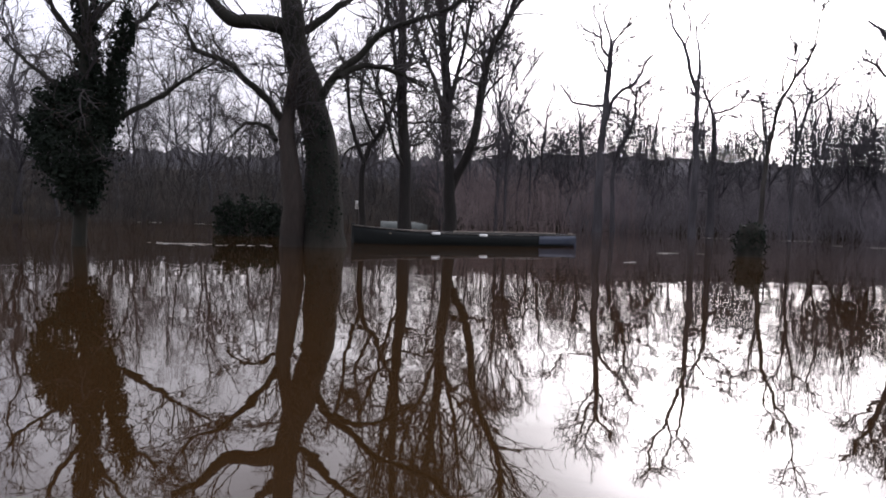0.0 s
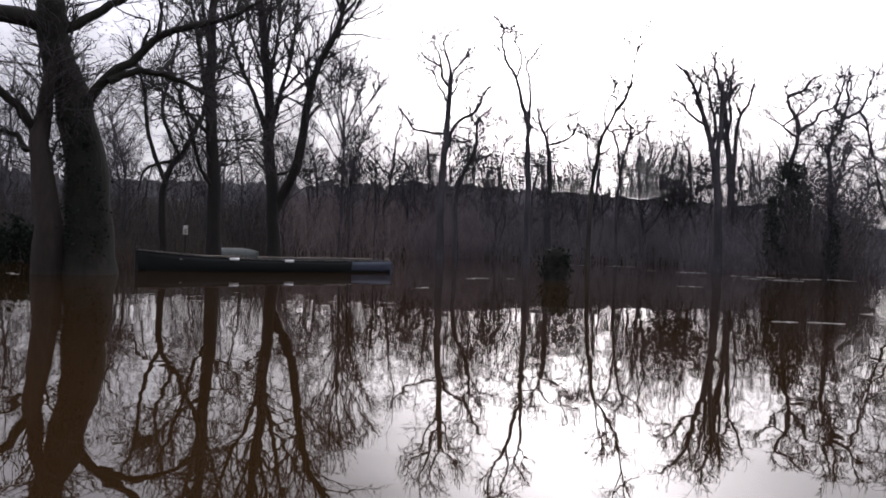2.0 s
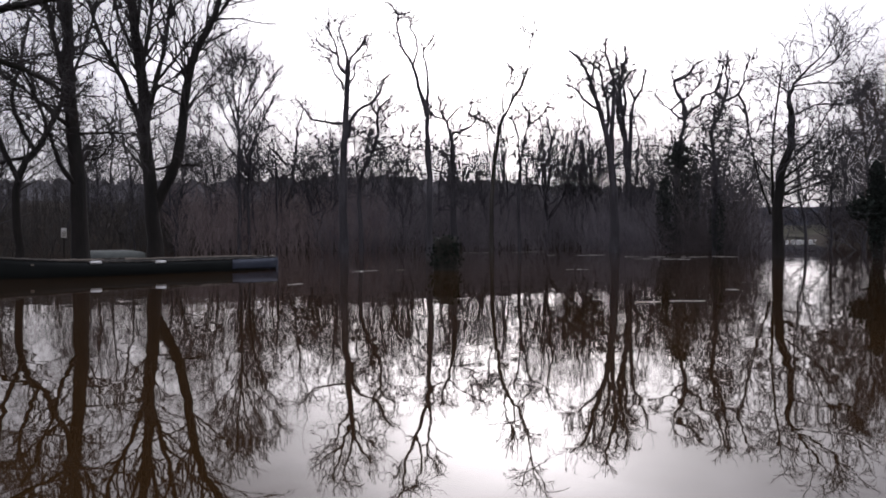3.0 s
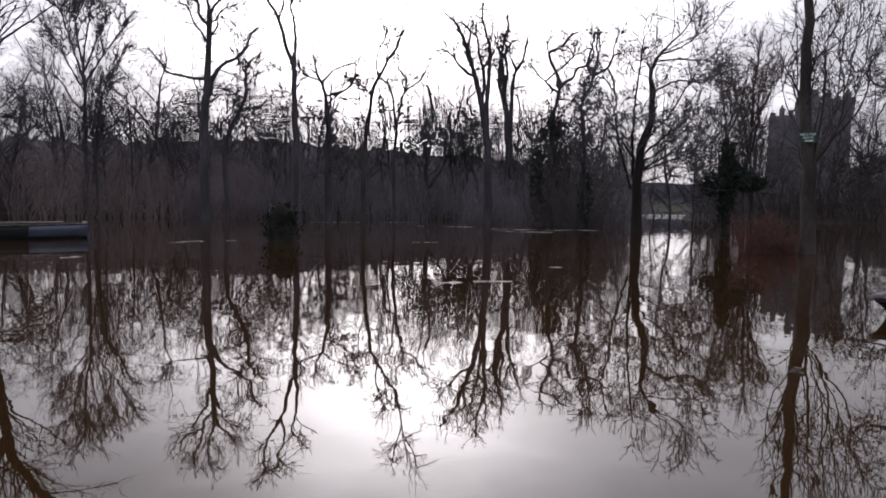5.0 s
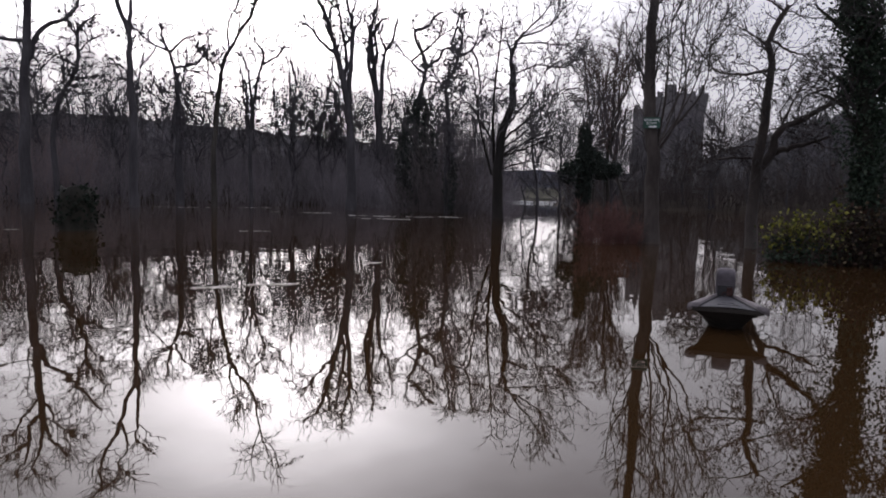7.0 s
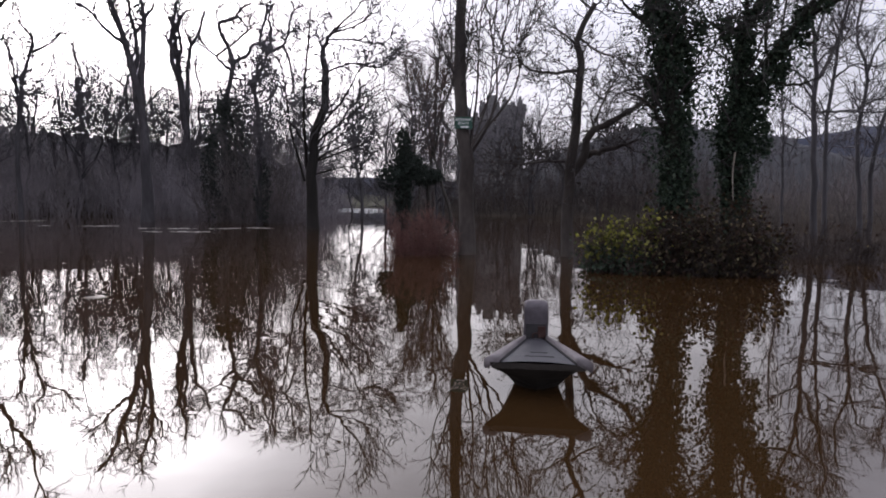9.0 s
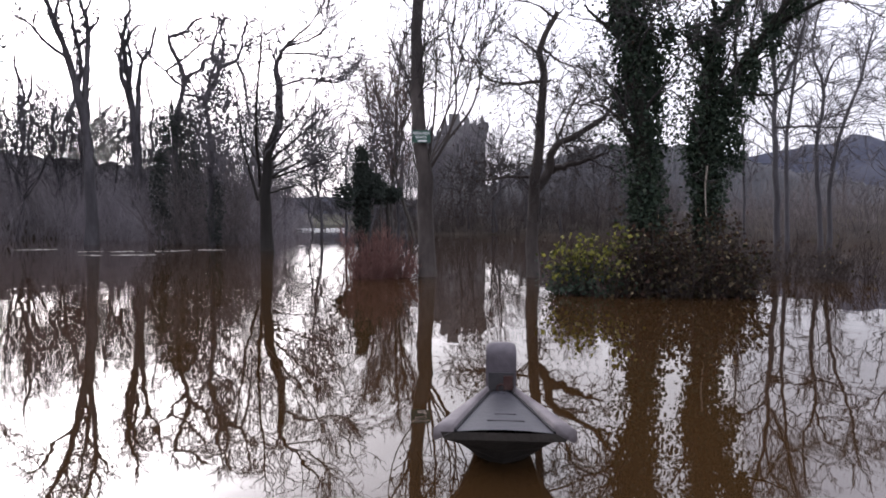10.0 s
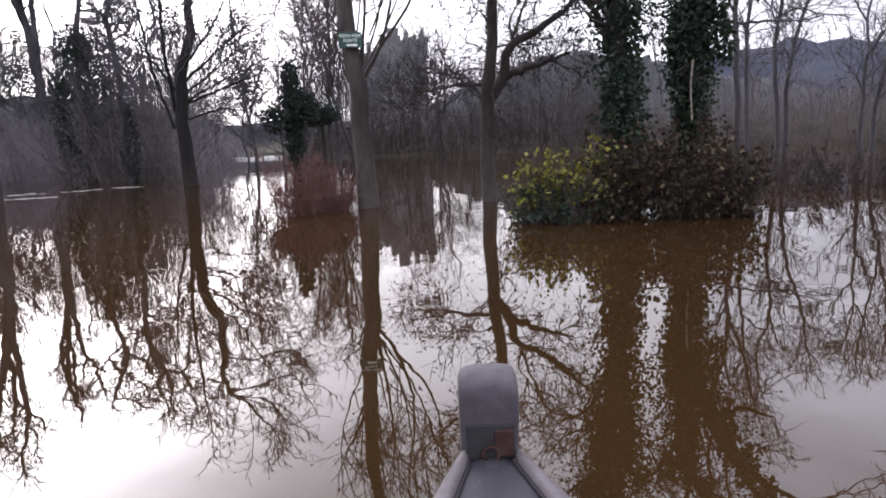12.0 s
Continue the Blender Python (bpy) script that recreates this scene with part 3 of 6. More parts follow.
plan_tree('b2', (14.30, 49.50), -12.3, [
    (0.237, 0.225, (-1.16, -0.3), (-0.96, 6.17), (-0.62, 7.02), (-0.02, 8.22), (0.17, 9.8), (0.14, 10.65)),
    (0.105, 0.059, (0.14, 10.65), (0.56, 11.17), (1.33, 11.74)),
    (0.105, 0.059, (0.13, 10.35), (-0.28, 11.06), (-0.48, 11.78)),
    (0.105, 0.059, (0.03, 8.52), (-0.93, 8.93), (-1.55, 9)),
    (0.079, 0.059, (0.16, 9.37), (0.89, 10.24), (1.4, 10.67)),
    (0.079, 0.059, (-0.32, 7.54), (0.74, 7.89), (1.8, 8.25)),
])
plan_tree('a', (15.36, 39.35), -16.9, [
    (0.276, 0.262, (-0.07, -0.3), (-0.02, 4.5), (-0.1, 6.92), (-0.15, 9.17)),
    (0.148, 0.071, (-0.15, 9.06), (-0.62, 10.3), (-0.98, 11.67), (-1.42, 12.42), (-1.75, 13.27), (-1.98, 14.13), (-1.84, 14.82), (-2.41, 15.56)),
    (0.085, 0.057, (-0.98, 11.67), (-0.69, 12.95), (-0.82, 13.63), (-1.16, 14.14), (-0.57, 14.84)),
    (0.127, 0.057, (-0.11, 8.99), (-0.09, 11.24), (-0.19, 12.1), (-0.35, 12.95), (0.03, 13.3), (0.45, 14)),
    (0.042, 0.040, (-0.19, 11.92), (0.09, 12.17), (0.23, 12.51)),
])
plan_tree('a2', (20.12, 48.50), -19.1, [
    (0.373, 0.355, (0.07, -0.3), (0.04, 5.38), (0.02, 7.56), (-0.1, 8.78)),
    (0.160, 0.089, (-0.1, 8.65), (-0.27, 9.52), (-0.52, 10.17), (-0.82, 10.83), (-0.95, 11.48), (-1.07, 12)),
    (0.133, 0.089, (-0.1, 9.09), (0.91, 9.3), (1.48, 9.52), (1.92, 10.17), (2.23, 10.61)),
    (0.107, 0.059, (-0.44, 9.96), (0.05, 10.52), (0.49, 10.91), (1.36, 11.31), (2.24, 11.61)),
    (0.080, 0.059, (-0.06, 8.22), (0.47, 8.78), (1.64, 8.69)),
    (0.080, 0.059, (-0.52, 10.17), (-1.48, 10.48), (-1.91, 10.83)),
    (0.080, 0.059, (0.02, 7.34), (-0.85, 7.56), (-1.41, 8)),
])
plan_tree('pale', (19.51, 39.09), -22.6, [
    (0.175, 0.166, (-0.12, -0.3), (0.11, 5.65), (0.3, 7.07), (0.57, 8.5), (1.04, 9.2), (1.47, 10.19), (2.12, 11.04), (2.12, 11.39)),
    (0.076, 0.058, (0.71, 8.96), (0.65, 9.92), (0.87, 10.63), (1.23, 11.34), (1.23, 11.69)),
    (0.065, 0.048, (1.22, 9.63), (1.3, 10.45), (1.41, 11.16)),
    (0.065, 0.048, (0.3, 7), (-0.06, 6.01), (-0.34, 7.01), (-0.4, 8.15), (-0.65, 8.87)),
    (0.065, 0.058, (2.12, 11.25), (2.31, 12.56), (2.57, 14.09), (2.76, 15.15)),
    (0.048, 0.051, (2.35, 12.81), (1.97, 14.1), (1.76, 15.02)),
    (0.048, 0.051, (2.5, 13.73), (3.11, 14.68), (3.37, 15.49)),
])
plan_tree('m', (22.46, 41.36), -25.1, [
    (0.165, 0.157, (-0.05, -0.3), (0.12, 6.38), (0.41, 7.91), (0.64, 8.83)),
    (0.094, 0.063, (0.64, 8.75), (0.69, 9.44), (0.31, 9.83), (0.2, 10.41)),
    (0.083, 0.063, (0.64, 8.67), (1.07, 8.97), (1.65, 9.42), (2.03, 9.99)),
    (0.094, 0.063, (0.01, 5.99), (-0.1, 7.53), (-0.28, 8.5), (-0.66, 9.08), (-0.97, 9.17)),
])
plan_tree('c', (25.96, 35.37), -33.2, [
    (0.304, 0.120, (-0.01, -0.3), (-0.05, 4.42), (-0.24, 6.16), (-0.64, 8.09), (-1.08, 9.68), (-1.41, 10.57), (-1.99, 12), (-2.72, 12.65)),
    (0.108, 0.058, (-0.77, 8.69), (-1.42, 9.18), (-1.87, 9.55), (-2.21, 10.02), (-2.81, 10.3)),
    (0.130, 0.072, (-0.47, 7.39), (-0.3, 8.42), (-0.46, 9.47), (-0.62, 10.35), (-0.89, 11.69)),
    (0.173, 0.072, (-0.14, 5.81), (-0.1, 7.55), (-0.01, 10.32), (-0.14, 11.19), (-0.44, 11.9), (-0.43, 13.12)),
    (0.087, 0.048, (-1.38, 10.46), (-1.24, 11.08), (-1.2, 11.85)),
    (0.087, 0.048, (-0.01, 9.62), (0.19, 10.31), (0.47, 10.7), (0.41, 11.5)),
    (0.087, 0.048, (-1.04, 9.5), (-1.52, 10.4), (-1.72, 11.04)),
    (0.087, 0.048, (-0.43, 9.3), (-0.15, 9.8), (0.06, 10.31)),
    (0.065, 0.048, (-0.11, 11.02), (0.13, 11.35), (0.2, 11.76)),
])
plan_tree('d', (29.81, 33.98), -38.7, [
    (0.223, 0.212, (-0.16, -0.3), (-0.06, 6.31), (0.12, 7.34), (0.29, 8.13)),
    (0.134, 0.074, (0.29, 8.13), (0.06, 9.26), (-0.37, 9.99), (-0.37, 10.41), (0.33, 10.56), (0.73, 11.22), (1.23, 11.42)),
    (0.089, 0.059, (0.25, 8), (-0.18, 8.3), (-0.54, 8.67), (-0.04, 9.09), (0.73, 9.73), (1.22, 10.21)),
    (0.111, 0.059, (0.25, 8.31), (0.72, 8.7), (1.11, 8.84), (1.22, 9.35), (1.87, 9.54), (2.19, 10.48), (1.97, 10.84), (2.2, 11.33)),
    (0.067, 0.050, (-0.54, 8.67), (-1.01, 8.99), (-1.28, 9.14)),
    (0.067, 0.050, (0.22, 7.58), (1.21, 7.52), (1.73, 7.43)),
    (0.056, 0.050, (-0.37, 10.34), (-0.53, 10.87), (-0.43, 11.21)),
])
plan_tree('e', (26.42, 23.41), -45.9, [
    (0.405, 0.337, (-0.06, -0.3), (0, 2.92), (0.14, 3.92), (0.44, 5.03), (0.49, 5.65), (0.38, 6.65)),
    (0.152, 0.144, (0.38, 6.53), (0.38, 7.03), (0.54, 7.51), (0.9, 8.04)),
    (0.067, 0.045, (0.9, 8.04), (1.28, 8.41), (1.72, 8.85), (2.19, 9.64)),
    (0.059, 0.045, (0.76, 7.81), (1.5, 8.02), (2.15, 8.43), (2.47, 8.88)),
    (0.059, 0.045, (0.61, 7.5), (1.38, 7.59), (2.89, 7.74), (3.2, 8.19)),
    (0.067, 0.056, (0.44, 6.15), (1.05, 6.47), (1.49, 6.67), (2.67, 6.68), (3.35, 7.17)),
    (0.067, 0.045, (0.07, 3.05), (0.59, 3.4), (1.81, 4.45)),
    (0.067, 0.045, (0.07, 2.72), (0.93, 3.01), (2.24, 3.45)),
    (0.101, 0.056, (-0.25, 2.43), (-0.24, 5.2), (-0.05, 6.82), (0.09, 7.98)),
    (0.084, 0.056, (-0.32, 1.92), (-0.95, 4.23), (-1.18, 5.65), (-1.46, 6.95)),
])
plan_tree('c2', (35.48, 47.44), -34.6, [
    (0.389, 0.199, (-0.25, -0.3), (-0.07, 5.65), (-0.2, 8.04), (-0.46, 10.44), (-0.63, 12.36), (-0.81, 13.56), (-1.09, 14.29)),
    (0.209, 0.100, (-0.28, 9), (-0.88, 11.18), (-0.77, 13.56), (-0.53, 14.73), (-0.24, 15.67), (-0.42, 16.39)),
    (0.209, 0.100, (-0.02, 6.61), (0.09, 8.98), (0.2, 11.12), (0.48, 12.29), (0.95, 12.98), (1.37, 14.61)),
    (0.150, 0.080, (-0.46, 10.82), (-0.26, 12.34), (-0.44, 13.54), (-0.16, 14.23), (0.36, 14.67)),
    (0.120, 0.066, (0.48, 12.29), (0.21, 12.69), (0.02, 13.18)),
    (0.120, 0.066, (-0.72, 13.32), (-0.44, 14.01), (-0.71, 15.22)),
    (0.120, 0.066, (-0.46, 10.92), (-1.01, 12.14), (-1.38, 12.88)),
])
plan_tree('d2', (28.72, 29.67), -41.5, [
    (0.181, 0.172, (-0.17, -0.3), (-0.17, 5.25), (-0.28, 6.81), (0.13, 7.55), (0.31, 8.31)),
    (0.101, 0.054, (0.31, 8.31), (-0.04, 8.71), (0.14, 9.56), (0.28, 10.16)),
    (0.101, 0.054, (0.3, 8.25), (1, 8.56), (1.37, 9.2), (1.71, 9.26)),
    (0.081, 0.054, (0.33, 8.4), (0.48, 9.22), (0.37, 9.69), (0.55, 10.29)),
    (0.081, 0.054, (1, 8.5), (1.28, 7.93), (1.44, 7), (1.55, 6.02)),
    (0.060, 0.045, (-0.26, 6.5), (-0.7, 6.84), (-0.9, 7.32)),
    (0.060, 0.045, (-0.17, 5.72), (0.41, 6.09), (0.76, 6.74)),
    (0.060, 0.045, (1.28, 9.09), (1.29, 9.61), (1.46, 10.05)),
])
plan_tree('pole', (20.62, 11.81), -55.2, [
    (0.226, 0.167, (0, 0), (-0.05, 1.43), (-0.13, 2.85), (-0.2, 4.39), (-0.26, 6.16), (-0.34, 8.15)),
    (0.042, 0.018, (0.05, 2.2), (0.37, 2.74), (0.57, 3.45), (0.38, 4.87)),
    (0.036, 0.014, (0.37, 2.74), (0.94, 3.52), (1.09, 4.76)),
    (0.036, 0.014, (0.04, 2.5), (0.18, 3.8), (0.1, 5.22)),
    (0.026, 0.012, (0.06, 2.4), (0.15, 3.57), (0.2, 4.7), (0.3, 6.6)),
    (0.026, 0.012, (0.07, 2.35), (0.4, 3.35), (0.5, 4.7), (0.6, 6.2)),
    (0.024, 0.012, (0.05, 2.3), (0.65, 3.35), (0.95, 4.45), (1.2, 6.0)),
    (0.022, 0.012, (0.2, 2.9), (0.55, 3.7), (0.72, 4.8), (0.8, 6.4)),
    (0.022, 0.012, (-0.1, 2.6), (-0.3, 3.4), (-0.42, 4.8), (-0.5, 6.3)),
    (0.020, 0.012, (-0.1, 2.7), (-0.6, 3.6), (-0.8, 5.2)),
])
plan_tree('s', (21.79, 10.02), -63.8, [
    (0.180, 0.120, (0, 0.11), (0.01, 0.88), (0.02, 1.7), (0.1, 2.65), (0.15, 3.23), (0.21, 4.05), (0.19, 4.87), (0.45, 5.35)),
    (0.132, 0.048, (0.03, 1.73), (0.34, 2.18), (0.45, 2.65), (0.79, 2.82), (1.23, 3.05), (1.72, 3.47)),
    (0.096, 0.036, (0.32, 2.15), (0.8, 2.3), (1.45, 2.48)),
    (0.042, 0.018, (0, 2.03), (-0.47, 2.05), (-1.06, 1.99), (-1.54, 2.04)),
    (0.048, 0.024, (0.13, 3.91), (-0.39, 3.83), (-0.84, 3.89), (-1.23, 4.31)),
    (0.036, 0.018, (0.18, 4.4), (-0.18, 4.76), (-0.65, 5.13)),
    (0.036, 0.018, (0.36, 5.24), (0.09, 5.48), (-0.43, 5.71)),
    (0.036, 0.018, (0.45, 2.65), (0.66, 3.23), (0.99, 3.81)),
    (0.036, 0.018, (0.19, 4.64), (0.58, 4.39), (1.09, 4.27)),
])
plan_tree('i1', (20.68, 7.41), -73.0, [
    (0.204, 0.143, (0, 0.05), (-0.06, 2.41), (-0.2, 3.87), (-0.4, 5.34), (-0.62, 7.4)),
    (0.072, 0.031, (-0.27, 3.38), (0.17, 4.03), (0.43, 4.2)),
    (0.061, 0.031, (-0.38, 4.16), (-0.76, 4.48), (-1.05, 4.8)),
    (0.061, 0.031, (-0.1, 2.12), (-0.53, 2.91), (-0.92, 3.11)),
])
plan_tree('i2', (21.61, 6.64), -77.7, [
    (0.217, 0.119, (0, 0.04), (-0.04, 2.17), (-0, 3.45), (0.02, 4.23), (0.26, 4.7), (0.72, 5.17), (1, 5.85)),
    (0.130, 0.054, (0.03, 2.46), (0.46, 3.57), (0.87, 4.25), (1.35, 4.86), (1.66, 5.38)),
    (0.054, 0.033, (-0.02, 3.6), (-0.27, 4.16), (-0.65, 4.5)),
    (0.054, 0.022, (0.11, 4.32), (-0.02, 5.02), (-0.31, 5.75)),
    (0.043, 0.022, (0.38, 3.38), (0.9, 3.25), (1.31, 3.37)),
    (0.043, 0.022, (0.46, 3.62), (0.4, 4.39), (0.6, 4.85)),
])
plan_tree('r1', (36.40, 7.24), -83.2, [
    (0.214, 0.119, (-0, -0.15), (-0.16, 3.99), (-0.31, 7.1), (-0.64, 8.59), (-0.91, 10.3)),
    (0.119, 0.059, (-0.24, 5.55), (0.27, 6.64), (0.67, 8.22), (0.81, 9.61)),
    (0.095, 0.048, (-0.23, 5.44), (-0.89, 6.11), (-1.56, 6.38)),
    (0.095, 0.048, (-0.23, 4.61), (0.85, 4.46), (1.87, 4.31)),
    (0.095, 0.048, (-0.29, 6.89), (0.06, 8.09), (0.57, 8.64)),
])
plan_tree('r2', (37.43, 7.04), -83.8, [
    (0.173, 0.099, (0, -0.19), (-0.1, 3.65), (0.02, 6.2), (0.33, 8.28), (0.49, 9.3)),
    (0.074, 0.037, (-0.01, 5.99), (0.7, 6.56), (1.58, 6.38)),
    (0.074, 0.037, (0.22, 7.66), (-0.27, 8.78)),
])
plan_tree('r3', (40.52, 6.16), -86.0, [
    (0.191, 0.109, (0, -0.03), (-0.18, 4.81), (-0.03, 6.64), (-0.46, 8.07), (-0.31, 9.89)),
    (0.082, 0.041, (-0.07, 6.42), (0.51, 7.73), (1.25, 7.87)),
    (0.082, 0.041, (-0.19, 5.28), (0.94, 5.66)),
])
plan_tree('r4', (42.53, 5.99), -86.6, [
    (0.204, 0.116, (0, -0.09), (0.11, 3.56), (0.54, 5.72), (1.05, 7.35), (1.39, 9.2)),
    (0.087, 0.044, (0.15, 3.81), (-0.28, 4.55)),
])
plan_tree('r0', (40.19, 8.98), -80.8, [
    (0.109, 0.082, (0, -0.17), (-0.12, 4.45), (-0.21, 5.67), (-0.14, 8.09)),
    (0.055, 0.027, (-0.1, 3.97), (0.44, 3.71)),
])
plan_tree('r5', (37.34, 3.64), -91.7, [
    (0.160, 0.152, (0.09, -0.3), (0.06, 1.46), (0.18, 3.41), (0.4, 3.82), (0.65, 4.14)),
    (0.087, 0.058, (0.18, 3.31), (0.07, 4.38), (0.18, 5.51), (0.03, 6.66), (0.12, 7.95)),
    (0.058, 0.044, (0.09, 4.38), (-0.3, 5.18), (-0.55, 6.17)),
    (0.058, 0.044, (0.15, 5.42), (0.48, 5.85), (0.74, 6.75)),
    (0.058, 0.044, (0.1, 2.05), (-0.34, 2.85), (-0.61, 3.16)),
])
plan_tree('r6', (39.33, 3.13), -92.6, [
    (0.156, 0.148, (0.05, -0.3), (0.03, 1.06), (0.18, 2.52), (0.46, 3.74), (0.8, 5.12), (0.85, 7.09)),
    (0.078, 0.062, (0.46, 3.74), (0.28, 5.37), (0.03, 6.81), (0.03, 8.4)),
    (0.062, 0.047, (0.66, 4.53), (1.19, 5.48), (1.35, 6.82)),
    (0.062, 0.047, (0.13, 1.9), (0.69, 2.5), (1.19, 2.68)),
])
plan_tree('castle1', (42.48, 30.14), -51.5, [
    (0.185, 0.111, (0, -0.21), (-0.1, 2.74), (0.17, 5.7), (0.28, 9.39), (0.59, 12.34)),
    (0.111, 0.056, (-0.01, 3.85), (-0.59, 7.15), (-1.01, 9.72)),
    (0.111, 0.056, (0.23, 6.44), (1.22, 8.68), (1.54, 10.89)),
])
plan_tree('castle2', (43.34, 29.02), -53.5, [
    (0.185, 0.111, (0, -0.56), (-0.61, 2.02), (-1.21, 4.04), (-1.62, 6.43), (-2.61, 9.73)),
    (0.111, 0.056, (-0.72, 2.2), (0.32, 2.04)),
    (0.111, 0.056, (-1.28, 4.23), (-0.72, 7.56), (-0.42, 10.51)),
])
plan_tree('castle3', (43.51, 32.05), -50.4, [
    (0.155, 0.097, (-0, -0.3), (0.03, 2.03), (-0.43, 5.88), (-0.76, 8.95), (-0.99, 10.87)),
    (0.097, 0.058, (-0.43, 5.88), (0.41, 8.22), (0.75, 10.54)),
])


# ---- ground, water, hills ----
CENTRE = (8.0, 6.0)


def shore_radius(b):
    """Distance of the waterline from the middle of the lake by bearing, in degrees."""
    keys = [(-180, 46), (-120, 40), (-75, 44), (-45, 46), (-25, 47), (0, 49), (20, 49), (35, 48), (44.3, 50), (45.6, 96), (48.5, 96), (50, 64), (55, 60), (70, 58), (80, 54), (95, 48), (120, 44), (180, 46)]
    for (b0, r0), (b1, r1) in zip(keys, keys[1:]):
        if b <= b1:
            u = (b - b0) / (b1 - b0)
            return r0 + (r1 - r0) * u * u * (3 - 2 * u)
    return keys[-1][1]


def bank(b):
    """How high the land stands behind the shore by bearing: height after 18 m, height after 120 m."""
    keys = [(-180, 3.0, 8.0), (-60, 3.4, 9.0), (-20, 3.3, 9.5), (10, 3.5, 11.0), (22, 3.0, 8.0), (38, 2.3, 5.5), (43, 1.4, 3.0), (44, 0.15, 0.1), (48.5, 0.15, 0.1), (50.5, 0.9, 1.5), (55, 1.0, 2.5), (75, 1.6, 4.0), (100, 2.0, 6.0), (180, 3.0, 8.0)]
    for (b0, a0, c0), (b1, a1, c1) in zip(keys, keys[1:]):
        if b <= b1:
            u = (b - b0) / (b1 - b0)
            return a0 + (a1 - a0) * u, c0 + (c1 - c0) * u
    return keys[-1][1:]


def land(x, y):
    """Height of the ground."""
    dx, dy = x - CENTRE[0], y - CENTRE[1]
    r, b = math.hypot(dx, dy), math.degrees(math.atan2(dx, dy))
    s = shore_radius(b) + 2.2 * noise.noise(Vector((x * 0.07, y * 0.07, 3)))
    rough = 0.25 * noise.noise(Vector((x * 0.25, y * 0.25, 0)))
    if r < s:
        return max(BED, BED + max(0.0, 1 - (s - r) / 5.0) * -BED) + 0.1 * rough
    a, c = bank(b)
    d = r - s
    h = a * (1 - math.exp(-d / 8.0)) + c * (1 - math.exp(-max(0, d - 10) / 90.0)) * 0.8
    return h + rough * min(1, d / 4)


def ground():
    rings = [0.0] + [4 + 3.0 * k for k in range(12)] + [38 + 1.0 * k for k in range(26)] + [64 + 3 * k for k in range(16)] + [115, 125, 140, 160, 190, 230, 300, 420, 700, 1200, 2200, 4200]
    seg = 240
    verts = []
    for r in rings:
        for k in range(seg):
            a = 2 * math.pi * k / seg
            x, y = CENTRE[0] + r * math.sin(a), CENTRE[1] + r * math.cos(a)
            verts.append((x, y, land(x, y)))
    n = len(rings)
    idx = np.arange(n * seg).reshape(n, seg)
    nxt = np.roll(idx, -1, axis=1)
    faces = np.stack([idx[:-1], idx[1:], nxt[1:], nxt[:-1]], -1).reshape(-1, 4)
    ob = new("ground", mesh_from("ground", verts, faces, SOIL))
    tagged(ob, "dark wooded banks of leaf litter and lake bed", "ground", kind="structure")


ground()
wm = mesh_from("water", *(lambda a: (a, [[0, 1, 2, 3]]))([(-110, -110, 0), (170, -110, 0), (170, 150, 0), (-110, 150, 0)]), WATER, False)
tagged(new("water", wm), "still brown flood water mirroring the sky", "water", kind="structure")


def ridge(name, label, mat, dist, keys, depth, seed, wooded=0.0):
    """A hill: a long ridge at that distance whose crest follows (bearing, degrees of height)."""
    cols, rows_n = (520 if wooded else 90), 14
    verts = []
    b0, b1 = keys[0][0], keys[-1][0]
    for j in range(rows_n):
        f = j / (rows_n - 1)
        for k in range(cols):
            b = b0 + (b1 - b0) * k / (cols - 1)
            e = float(np.interp(b, [q[0] for q in keys], [q[1] for q in keys]))
            shape = math.sin(f * math.pi) ** 0.8
            d = dist + depth * (f - 0.5)
            x, y = 10 + d * math.sin(radians(b)), 5 + d * math.cos(radians(b))
            z = dist * math.tan(radians(e)) * shape
            z *= 1 + 0.10 * noise.noise(Vector((b * 0.5, f * 5, seed))) + 0.05 * noise.noise(Vector((b * 2.5, f * 12, seed)))
            if wooded:              # crowns of the trees that cover it
                z += wooded * shape * (noise.noise(Vector((b * 4.0, f * 9, seed))) + 0.8 * noise.noise(Vector((b * 11.0, f * 16, seed))) + 0.6 * abs(noise.noise(Vector((b * 31.0, f * 20, seed)))))
            verts.append((x, y, z - 0.5))
    idx = np.arange(rows_n * cols).reshape(rows_n, cols)
    faces = np.stack([idx[:-1, :-1], idx[:-1, 1:], idx[1:, 1:], idx[1:, :-1]], -1).reshape(-1, 4)
    tagged(new(name, mesh_from(name, verts, faces, mat)), label, "hill", kind="structure")


ridge("backdrop_near_hill", "dark wooded hill beyond the castle shore", HILL_NEAR, 330, [(55, 0.3), (59, 2.8), (62, 4.3), (65, 5.6), (68, 6.6), (73, 6.9), (78, 6.2), (84, 4.4), (92, 2.5), (105, 1.5)], 160, 3, 2.2)
# The mountain and the far hill carry their haze in the base colour.
ridge("backdrop_mountain", "far blue-grey mountain with haze put into its colour", MOUNTAIN, 1500, [(60, 0.5), (72, 3.5), (79, 5.6), (83, 5.4), (88, 6.4), (93, 5.8), (104, 4.8), (125, 3.0), (150, 1.0)], 700, 5)
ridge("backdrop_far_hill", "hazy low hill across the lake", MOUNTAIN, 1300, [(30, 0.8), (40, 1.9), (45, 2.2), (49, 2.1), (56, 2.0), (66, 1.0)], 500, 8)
ridge("backdrop_left_hill", "wooded hill behind the flooded trees", HILL, 260, [(-80, 3.5), (-50, 4.4), (-20, 4.4), (0, 5.0), (8, 5.6), (12, 5.6), (18, 5.2), (26, 4.8), (36, 4.0), (41.5, 2.6), (43.3, 0.3)], 150, 11, 2.6)

